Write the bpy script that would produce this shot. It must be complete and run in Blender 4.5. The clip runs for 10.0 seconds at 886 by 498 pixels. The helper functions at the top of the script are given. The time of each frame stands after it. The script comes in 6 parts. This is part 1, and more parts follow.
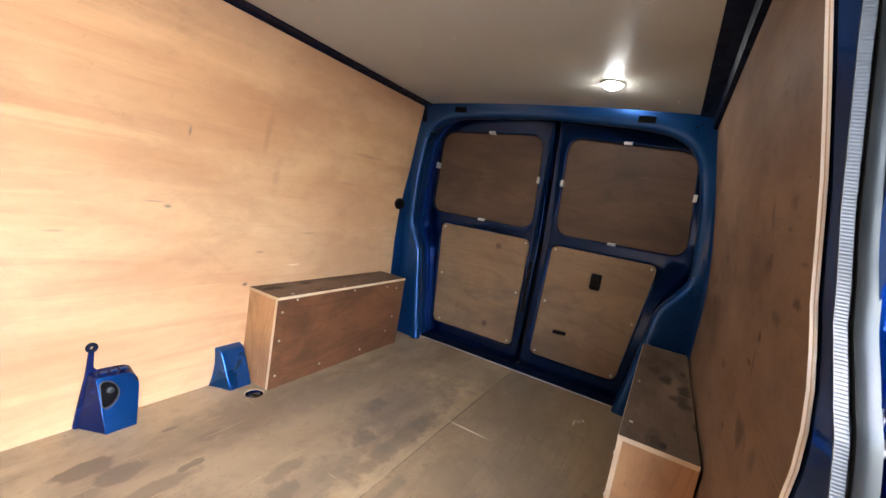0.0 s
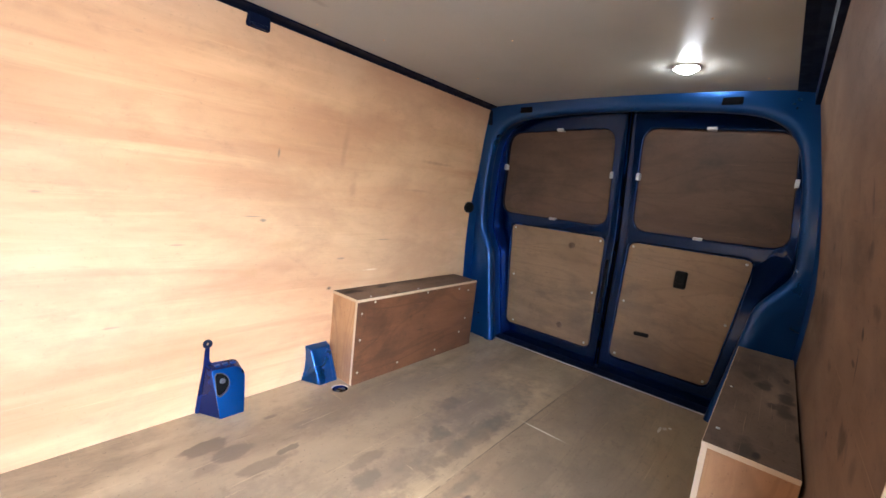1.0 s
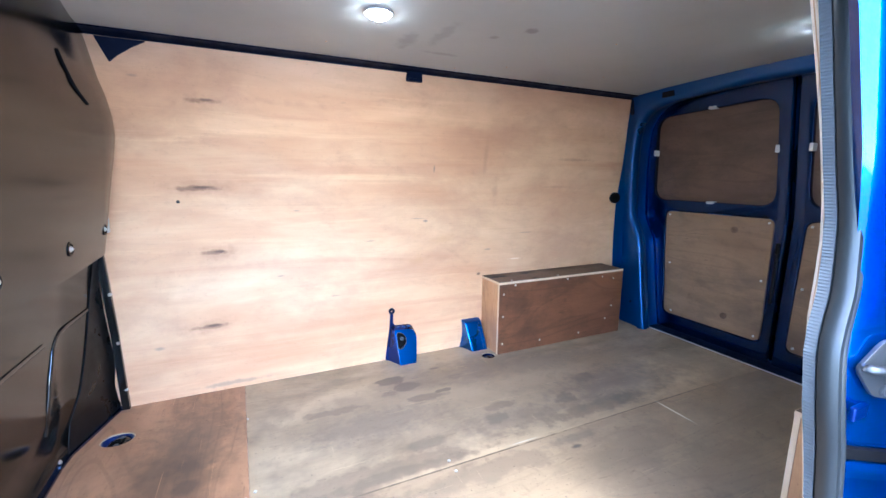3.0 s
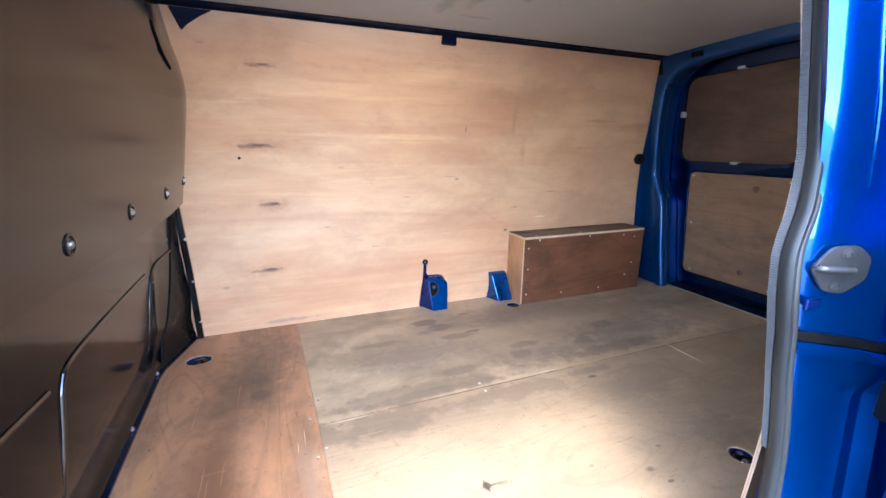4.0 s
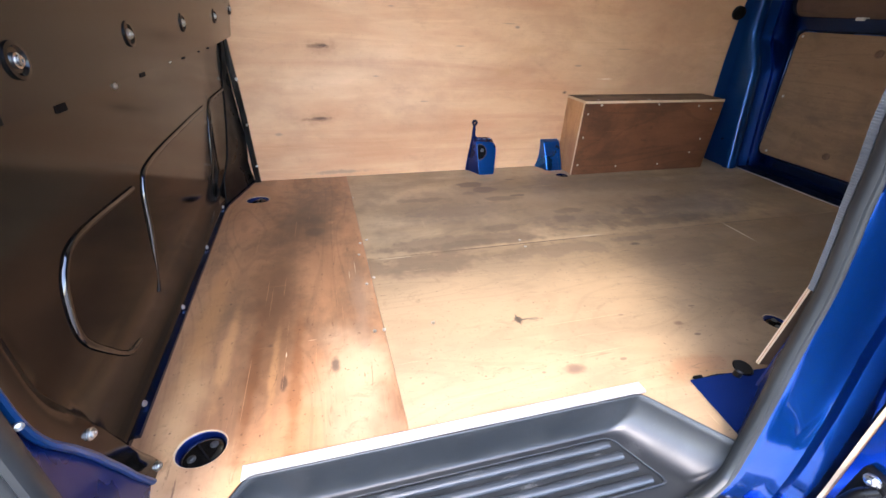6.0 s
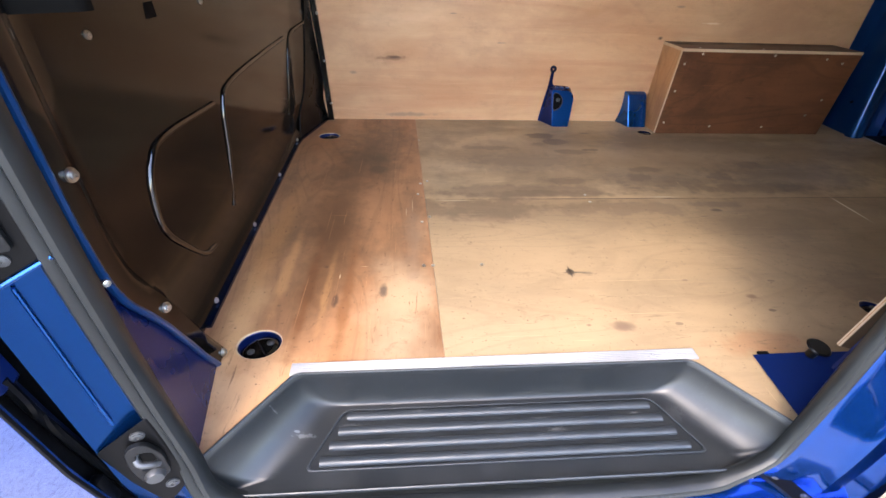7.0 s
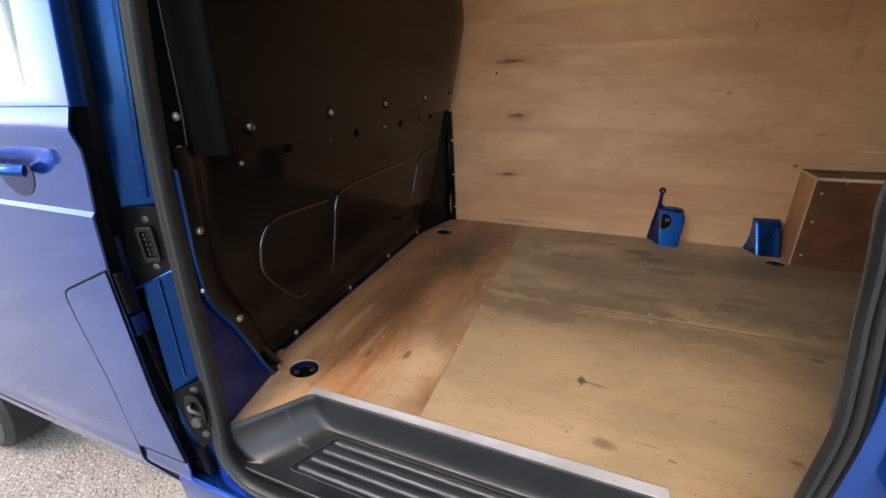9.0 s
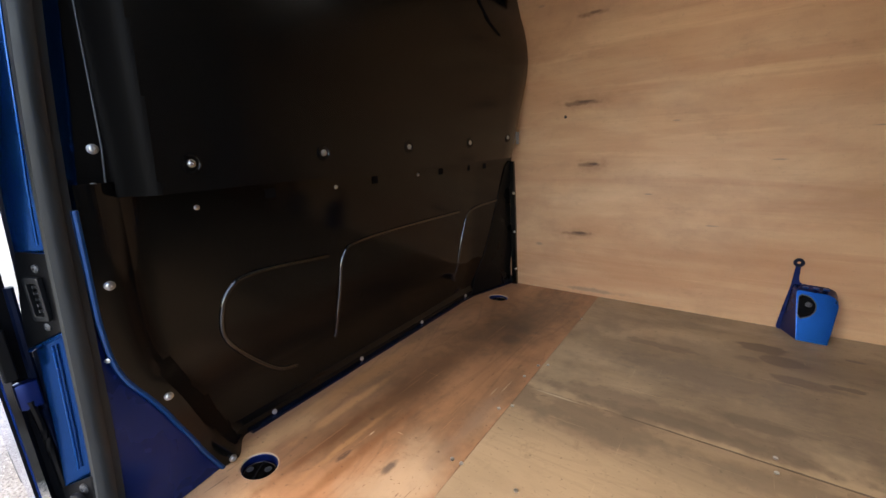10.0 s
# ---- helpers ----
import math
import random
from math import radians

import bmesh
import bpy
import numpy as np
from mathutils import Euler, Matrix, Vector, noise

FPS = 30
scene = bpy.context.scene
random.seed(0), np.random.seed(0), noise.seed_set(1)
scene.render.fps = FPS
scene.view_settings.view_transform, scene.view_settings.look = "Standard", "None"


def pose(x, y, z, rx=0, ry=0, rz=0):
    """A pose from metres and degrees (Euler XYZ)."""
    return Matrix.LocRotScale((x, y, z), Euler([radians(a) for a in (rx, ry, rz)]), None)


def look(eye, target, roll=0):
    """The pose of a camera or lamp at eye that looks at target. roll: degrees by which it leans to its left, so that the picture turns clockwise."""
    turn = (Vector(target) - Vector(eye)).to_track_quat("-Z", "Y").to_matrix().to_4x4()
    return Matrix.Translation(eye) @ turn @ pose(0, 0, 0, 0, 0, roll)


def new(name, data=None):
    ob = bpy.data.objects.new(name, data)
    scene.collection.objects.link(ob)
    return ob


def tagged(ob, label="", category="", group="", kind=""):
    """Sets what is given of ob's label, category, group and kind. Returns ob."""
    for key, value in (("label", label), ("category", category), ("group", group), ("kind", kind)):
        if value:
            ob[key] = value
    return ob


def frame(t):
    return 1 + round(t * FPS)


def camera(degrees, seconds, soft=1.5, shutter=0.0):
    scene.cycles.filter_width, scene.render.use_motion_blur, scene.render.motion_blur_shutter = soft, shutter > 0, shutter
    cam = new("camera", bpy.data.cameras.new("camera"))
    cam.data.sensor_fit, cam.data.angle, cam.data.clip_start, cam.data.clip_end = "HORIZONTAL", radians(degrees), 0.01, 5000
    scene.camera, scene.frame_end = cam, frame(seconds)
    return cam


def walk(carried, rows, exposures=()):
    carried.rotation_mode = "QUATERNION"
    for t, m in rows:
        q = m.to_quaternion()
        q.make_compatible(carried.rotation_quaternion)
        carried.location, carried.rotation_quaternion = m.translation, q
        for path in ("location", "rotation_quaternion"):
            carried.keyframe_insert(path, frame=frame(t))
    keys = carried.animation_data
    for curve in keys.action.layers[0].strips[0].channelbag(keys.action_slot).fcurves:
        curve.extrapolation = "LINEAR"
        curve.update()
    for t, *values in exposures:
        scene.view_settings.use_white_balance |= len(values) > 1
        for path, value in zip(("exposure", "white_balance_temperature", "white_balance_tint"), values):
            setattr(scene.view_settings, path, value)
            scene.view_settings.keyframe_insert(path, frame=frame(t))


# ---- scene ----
cam = camera(94.9, 10.0, soft=1.5, shutter=0.0)
PATH = [
    (0, (-0.021, 0.066, 0.865), (1.720, 1.018, 0.615), 9.8),
    (0.5, (-0.029, 0.047, 0.872), (1.638, 1.119, 0.600), 8.4),
    (1, (-0.033, 0.021, 0.869), (1.497, 1.277, 0.583), 6.4),
    (1.5, (0.016, -0.074, 0.875), (1.334, 1.402, 0.584), 4.1),
    (2, (0.040, -0.192, 0.882), (1.143, 1.451, 0.593), 2.1),
    (2.5, (0.004, -0.270, 0.897), (0.940, 1.471, 0.593), 1.0),
    (4, (-0.176, -0.503, 0.854), (0.543, 1.298, 0.362), 0.5),
    (4.5, (-0.189, -0.511, 0.818), (0.495, 1.266, 0.205), 0.9),
    (5, (-0.193, -0.518, 0.796), (0.449, 1.222, 0.048), 1.4),
    (6.5, (-0.195, -0.550, 0.718), (0.127, 1.072, -0.407), 2.5),
    (7, (-0.165, -0.567, 0.697), (-0.025, 1.037, -0.490), 2.2),
    (7.5, (-0.044, -0.575, 0.689), (-0.114, 1.032, -0.501), 1.2),
    (8, (0.072, -0.594, 0.702), (-0.208, 1.048, -0.404), -0.1),
    (8.5, (0.145, -0.635, 0.714), (-0.358, 1.052, -0.235), -1.2),
    (9, (0.257, -0.698, 0.769), (-0.452, 1.008, 0.003), -1.6),
    (9.5, (0.261, -0.482, 0.737), (-0.673, 1.169, 0.103), -1.9),
    (10, (0.333, -0.327, 0.692), (-0.832, 1.224, 0.207), -2.7),
]
EXPOSURES = [(0, 4.87, 6900, 11), (1.0, 4.94, 6300, 11), (2.0, 4.90, 5600, 8), (2.7, 4.92, 5000, 6), (4.5, 4.36, 5850, 14), (5.2, 4.2, 5900, 15), (6.5, 3.94, 7000, 15),
             (7.5, 3.40, 7100, 14), (8.5, 2.80, 8000, 12), (9, 2.65, 8000, 14), (9.5, 2.9, 7300, 13), (10, 3.02, 7600, 13)]
walk(cam, [(t, look(eye, target, roll)) for t, eye, target, roll in PATH], EXPOSURES)

# ---- daylight: bright hazy sky, high soft sun on the open door's side ----
SUN_ELEV, SUN_AZ = 58.0, 204.0        # azimuth from +Y, clockwise seen from above
world = bpy.data.worlds.new("sky")
scene.world = world
world.use_nodes = True
wn = world.node_tree.nodes
sky = wn.new("ShaderNodeTexSky")
sky.sky_type = "NISHITA"
sky.sun_disc = False
sky.sun_elevation = radians(SUN_ELEV)
sky.sun_rotation = radians(SUN_AZ)
sky.air_density, sky.dust_density, sky.ozone_density = 1.0, 1.5, 1.0
wn["Background"].inputs["Strength"].default_value = 0.13
world.node_tree.links.new(sky.outputs["Color"], wn["Background"].inputs["Color"])

sun = new("sun", bpy.data.lights.new("sun", "SUN"))
sun.data.energy, sun.data.angle, sun.data.color = 0.18, radians(14), (1.0, 0.98, 0.95)
_a, _e = radians(SUN_AZ), radians(SUN_ELEV)
sun.matrix_world = look((0, 0, 8), Vector((0, 0, 8)) - Vector((math.sin(_a) * math.cos(_e), math.cos(_a) * math.cos(_e), math.sin(_e))))


# ---- materials ----
class Mat:
    """A node material under construction."""

    def __init__(self, name, rough=0.5, metal=0.0, coat=0.0, spec=0.5):
        self.m = bpy.data.materials.new(name)
        self.m.use_nodes = True
        self.t = self.m.node_tree
        self.n = self.t.nodes
        self.b = self.n["Principled BSDF"]
        self.b.inputs["Roughness"].default_value = rough
        self.b.inputs["Metallic"].default_value = metal
        self.b.inputs["Coat Weight"].default_value = coat
        self.b.inputs["Coat Roughness"].default_value = 0.03
        self.b.inputs["Specular IOR Level"].default_value = spec
        self.p = self.n.new("ShaderNodeNewGeometry").outputs["Position"]
        self.c = None
        self.h = None

    def link(self, a, b):
        self.t.links.new(a, b)

    def noise(self, scale=(1, 1, 1), detail=4.0, rough=0.55, distort=0.0, shift=(0, 0, 0), at=None):
        v = self.n.new("ShaderNodeMapping")
        v.inputs["Scale"].default_value = scale
        v.inputs["Location"].default_value = shift
        self.link(at or self.p, v.inputs["Vector"])
        x = self.n.new("ShaderNodeTexNoise")
        x.inputs["Scale"].default_value = 1.0
        x.inputs["Detail"].default_value = detail
        x.inputs["Roughness"].default_value = rough
        x.inputs["Distortion"].default_value = distort
        self.link(v.outputs["Vector"], x.inputs["Vector"])
        return x.outputs["Fac"]

    def step(self, fac, lo, hi, a=0.0, b=1.0):
        r = self.n.new("ShaderNodeMapRange")
        r.interpolation_type = "SMOOTHSTEP"
        for k, v in zip(("From Min", "From Max", "To Min", "To Max"), (lo, hi, a, b)):
            r.inputs[k].default_value = v
        self.link(fac, r.inputs["Value"])
        return r.outputs["Result"]

    def math(self, op, a, b):
        x = self.n.new("ShaderNodeMath")
        x.operation = op
        for i, v in enumerate((a, b)):
            if isinstance(v, (int, float)):
                x.inputs[i].default_value = v
            else:
                self.link(v, x.inputs[i])
        return x.outputs[0]

    def base(self, a, b=None, fac=None):
        if b is None:
            r = self.n.new("ShaderNodeRGB")
            r.outputs[0].default_value = (*a, 1)
            self.c = r.outputs[0]
        else:
            self.base(a)
            self.over(b, fac)
        return self

    def over(self, colour, fac, blend="MIX"):
        x = self.n.new("ShaderNodeMix")
        x.data_type, x.blend_type = "RGBA", blend
        self.link(fac, x.inputs[0])
        self.link(self.c, x.inputs[6])
        x.inputs[7].default_value = (*colour, 1)
        self.c = x.outputs[2]
        return self

    def spot(self, place, size, colour, amount, ragged=0.45, soft=0.75, freq=22.0):
        """A stain or painted tone patch with a ragged outline: size is its half-width along each axis."""
        s = self.n.new("ShaderNodeVectorMath")
        s.operation = "SUBTRACT"
        self.link(self.p, s.inputs[0])
        s.inputs[1].default_value = place
        d = self.n.new("ShaderNodeVectorMath")
        d.operation = "DIVIDE"
        self.link(s.outputs[0], d.inputs[0])
        d.inputs[1].default_value = size
        l = self.n.new("ShaderNodeVectorMath")
        l.operation = "LENGTH"
        self.link(d.outputs[0], l.inputs[0])
        rag = self.noise((freq, freq, freq), 3, 0.6)
        r = self.math("ADD", l.outputs["Value"], self.math("MULTIPLY", self.math("SUBTRACT", rag, 0.5), ragged * 3))
        return self.over(colour, self.step(r, 1.0, 1.0 - soft, 0.0, amount))

    def bump(self, height, strength=0.2, dist=0.002):
        x = self.n.new("ShaderNodeBump")
        x.inputs["Strength"].default_value = strength
        x.inputs["Distance"].default_value = dist
        self.link(height, x.inputs["Height"])
        if self.h is not None:
            self.link(self.h, x.inputs["Normal"])
        self.h = x.outputs["Normal"]
        return self

    def rough(self, fac, a, b):
        self.link(self.step(fac, 0.3, 0.7, a, b), self.b.inputs["Roughness"])
        return self

    def done(self):
        self.link(self.c, self.b.inputs["Base Color"])
        if self.h is not None:
            self.link(self.h, self.b.inputs["Normal"])
        return self.m


def ply(name, light, dark, along="x", across="z", rough=0.55, spots=(), grime=None, grime_amount=0.0, sheen=0.5, wear=0.0, rings=0.0, soft=False):
    """Plywood face veneer: long grain along one axis, broad figure, fine fibres."""
    def sc(a, b, c=1.0):
        d = {"x": c, "y": c, "z": c}
        d[along], d[across] = a, b
        return (d["x"], d["y"], d["z"])
    m = Mat(name, rough, spec=sheen)
    figure = m.noise(sc(1.3, 4.5), 5, 0.55, 0.5)
    grain = m.noise(sc(3.0, 60.0, 20.0), 4, 0.7, 0.4)
    fibre = m.noise(sc(14.0, 420.0, 60.0), 2, 0.6)
    m.base(light, dark, m.step(figure, 0.30, 0.78))
    m.over(tuple(v * 0.72 for v in dark), m.step(grain, 0.54, 0.85, 0.0, 0.26 if soft else 0.52))
    if soft:
        # broad reddish heartwood bands that run with the grain
        m.over((dark[0] * 0.86, dark[1] * 0.74, dark[2] * 0.70), m.step(m.noise(sc(0.55, 7.0, 1.0), 5, 0.6, 0.7, (2, 1, 3)), 0.52, 0.72, 0.0, 0.55))
        m.over(tuple(min(1, v * 1.14) for v in light), m.step(m.noise(sc(0.8, 14.0, 1.0), 4, 0.6, 0.5, (7, 3, 1)), 0.55, 0.72, 0.0, 0.5))
    m.over(tuple(min(1, v * 1.22) for v in light), m.step(m.noise(sc(0.5, 2.2, 1.0), 3, 0.5, 0.8, (3, 5, 7)), 0.5, 0.75, 0.0, 0.5))
    if rings:
        # cathedral figure: thin contour lines of a slow noise
        slow = m.noise(sc(0.8, 3.6, 1.0), 2, 0.4, 0.35, (6, 2, 9))
        m.over(tuple(v * 0.62 for v in dark), m.step(m.math("SINE", m.math("MULTIPLY", slow, 95.0), 0.0), 0.55, 1.0, 0.0, rings))
        m.over(tuple(v * 0.55 for v in dark), m.step(m.noise(sc(5.0, 60.0, 10.0), 4, 0.7, 0.6, (8, 8, 2)), 0.64, 0.76, 0.0, rings * 2.0))
    if grime:
        m.over(grime, m.step(m.noise(sc(1.9, 3.4, 2.0), 7, 0.66, 0.25, (9, 2, 4)), 0.42, 0.68, 0.0, grime_amount))
        m.over(tuple(v * 0.6 for v in grime), m.step(m.noise(sc(5.5, 10.0, 5.0), 6, 0.72, 0.2, (1, 8, 3)), 0.55, 0.80, 0.0, grime_amount * 0.7))
    for place, size, colour, amount, *ragged in spots:
        m.spot(place, size, colour, amount, *ragged)
    m.over(tuple(v * 0.6 for v in dark), m.step(fibre, 0.6, 0.85, 0.0, 0.25))
    if wear:
        # fine specks, short scratches along and across the grain, small worn patches
        m.over(tuple(v * 0.35 for v in dark), m.step(m.noise((85, 85, 85), 3, 0.7, 0.0, (2, 6, 1)), 0.62, 0.74, 0.0, wear))
        m.over(tuple(v * 0.45 for v in dark), m.step(m.noise(sc(9.0, 70.0, 30.0), 5, 0.75, 0.9, (7, 1, 5)), 0.60, 0.72, 0.0, wear * 0.8))
        m.over(tuple(min(1, v * 1.6) for v in light), m.step(m.noise(sc(3.0, 240.0, 60.0), 2, 0.5, 0.3, (4, 4, 8)), 0.70, 0.78, 0.0, wear * 0.6))
        m.over(tuple(min(1, v * 1.5) for v in light), m.step(m.noise(sc(170.0, 6.0, 60.0), 2, 0.5, 0.3, (1, 9, 2)), 0.72, 0.80, 0.0, wear * 0.5))
        m.over(tuple(v * 0.5 for v in dark), m.step(m.noise((13, 13, 13), 6, 0.72, 0.5, (5, 3, 9)), 0.56, 0.74, 0.0, wear * 0.55))
        # sharp-edged scuffs, pin-head dirt and long fine scratches
        m.over(tuple(v * 0.42 for v in dark), m.step(m.noise(sc(26.0, 60.0, 40.0), 6, 0.78, 0.3, (3, 7, 2)), 0.655, 0.675, 0.0, wear * 0.75))
        m.over(tuple(v * 0.30 for v in dark), m.step(m.noise((150, 150, 150), 2, 0.5, 0.0, (9, 1, 4)), 0.735, 0.75, 0.0, wear))
        m.over(tuple(min(1, v * 1.5) for v in light), m.step(m.noise(sc(1.6, 330.0, 60.0), 2, 0.4, 0.6, (8, 2, 6)), 0.735, 0.75, 0.0, wear * 0.5))
    m.bump(grain, 0.12, 0.001).bump(fibre, 0.15, 0.0006)
    m.rough(figure, rough - 0.06, rough + 0.1)
    return m.done()


KNOT = (0.19, 0.088, 0.042)
GREY = (0.16, 0.13, 0.10)
W = 1.48                       # the far wall's face at the floor
HALO = (0.34, 0.16, 0.075)
wall_spots = []
for kx, kz, kw in ((-0.260, 0.286, 0.045), (-0.217, 0.590, 0.035), (-0.260, 0.847, 0.05), (-0.210, 1.166, 0.05)):
    wall_spots += [((kx, W, kz), (kw * 2.8, 0.1, 0.045), HALO, 0.45, 0.6, 0.95), ((kx, W, kz), (kw * 1.9, 0.1, 0.013), KNOT, 0.75, 0.55, 0.7, 30.0), ((kx + 0.012, W, kz + 0.003), (kw * 0.8, 0.1, 0.007), (0.11, 0.052, 0.028), 0.8, 0.4, 0.6, 40.0)]
wall_spots += [
    ((-0.330, W, 0.795), (0.008, 0.1, 0.008), (0.02, 0.015, 0.01), 1.0, 0.2, 0.4), ((-0.44, W, 0.22), (0.025, 0.1, 0.010), GREY, 0.5),
    ((1.012, W, 1.00), (0.020, 0.1, 0.13), (0.28, 0.15, 0.08), 0.35, 0.3, 0.95), ((1.085, W, 0.83), (0.028, 0.1, 0.09), (0.28, 0.15, 0.08), 0.3, 0.4, 0.95),
    ((0.655, W, 0.698), (0.05, 0.1, 0.003), GREY, 0.6, 0.4), ((0.695, W, 0.685), (0.02, 0.1, 0.008), GREY, 0.7, 0.6),
    ((0.732, W, 0.936), (0.006, 0.1, 0.022), GREY, 0.7, 0.4), ((0.998, W, 0.392), (0.016, 0.1, 0.012), (0.05, 0.035, 0.025), 0.85),
    ((1.223, W, 0.457), (0.05, 0.1, 0.006), (0.85, 0.66, 0.42), 0.7), ((-0.2, W, 0.025), (0.20, 0.1, 0.014), GREY, 0.5, 0.6),
    ((0.247, W, 0.357), (0.03, 0.1, 0.004), GREY, 0.5), ((0.79, W, 0.585), (0.10, 0.1, 0.030), (0.46, 0.25, 0.10), 0.35, 0.6, 0.9),
    ((0.645, W, 0.49), (0.08, 0.1, 0.03), (0.46, 0.25, 0.10), 0.3, 0.6, 0.9), ((1.6, W, 1.0), (0.18, 0.1, 0.012), (0.26, 0.13, 0.07), 0.4, 0.5, 0.9),
    ((1.5, W, 0.85), (0.14, 0.1, 0.010), (0.26, 0.13, 0.07), 0.3, 0.5, 0.9), ((0.30, W, 1.2), (0.02, 0.1, 0.010), GREY, 0.4),
    ((1.05, W, 0.52), (0.03, 0.1, 0.006), GREY, 0.5), ((1.3, W, 0.60), (0.06, 0.1, 0.003), GREY, 0.5, 0.3), ((0.10, W, 0.75), (0.02, 0.1, 0.004), GREY, 0.5),
    ((0.02, W, 0.47), (0.02, 0.1, 0.003), GREY, 0.6), ((0.42, W, 0.60), (0.03, 0.1, 0.004), GREY, 0.45), ((-0.42, W, 1.23), (0.03, 0.1, 0.008), GREY, 0.5),
    # Reddish veneer; the two patches towards the rear partly paint the wall's shading.
    ((-0.25, W, 1.22), (0.38, 0.1, 0.10), (0.46, 0.235, 0.14), 0.4, 0.5, 0.9, 6.0), ((1.05, W, 1.12), (0.55, 0.1, 0.16), (0.44, 0.225, 0.125), 0.4, 0.5, 0.9, 6.0), ((1.6, W, 0.75), (0.35, 0.1, 0.25), (0.44, 0.235, 0.13), 0.35, 0.5, 0.9, 6.0),
    ((-0.48, W, 1.05), (0.10, 0.1, 0.12), (0.33, 0.16, 0.08), 0.35, 0.4, 0.95), ((0.10, W, 1.18), (0.30, 0.1, 0.02), (0.36, 0.18, 0.10), 0.3, 0.5, 0.95),
]
PLY_WALL = ply("plywood_wall", (0.68, 0.415, 0.228), (0.55, 0.285, 0.142), spots=wall_spots, grime=(0.36, 0.185, 0.098), grime_amount=0.40, wear=0.20, rings=0.05, soft=True)
near_spots = [
    ((0.86, -0.12, 0.72), (0.016, 0.1, 0.014), (0.03, 0.02, 0.015), 0.9, 0.3), ((0.88, -0.12, 0.66), (0.008, 0.1, 0.04), (0.05, 0.03, 0.02), 0.8, 0.3),
    ((1.0, -0.12, 0.95), (0.006, 0.1, 0.06), (0.05, 0.03, 0.02), 0.7, 0.4), ((0.85, -0.12, 0.93), (0.02, 0.1, 0.06), (0.06, 0.04, 0.03), 0.6, 0.6),
    ((0.74, -0.12, 0.55), (0.03, 0.1, 0.03), (0.08, 0.05, 0.035), 0.6), ((1.25, -0.12, 0.8), (0.01, 0.1, 0.09), (0.05, 0.03, 0.02), 0.6, 0.5),
]
rng_near = random.Random(11)
for _k in range(22):
    _w = rng_near.uniform(0.008, 0.03)
    near_spots.append(((rng_near.uniform(0.62, 1.9), -0.11, rng_near.uniform(0.42, 1.25)), (_w * 2.2, 0.1, _w * rng_near.uniform(0.4, 1.3)), (0.045, 0.03, 0.022), rng_near.uniform(0.4, 0.85), 0.6, 0.8))
# Base about a quarter of the far lining's, with dirty blotches over it.
PLY_NEAR = ply("plywood_wall_near_dark", (0.19, 0.115, 0.073), (0.135, 0.078, 0.049), spots=near_spots, grime=(0.075, 0.048, 0.035), grime_amount=0.6, wear=0.6, rough=0.75, sheen=0.15)
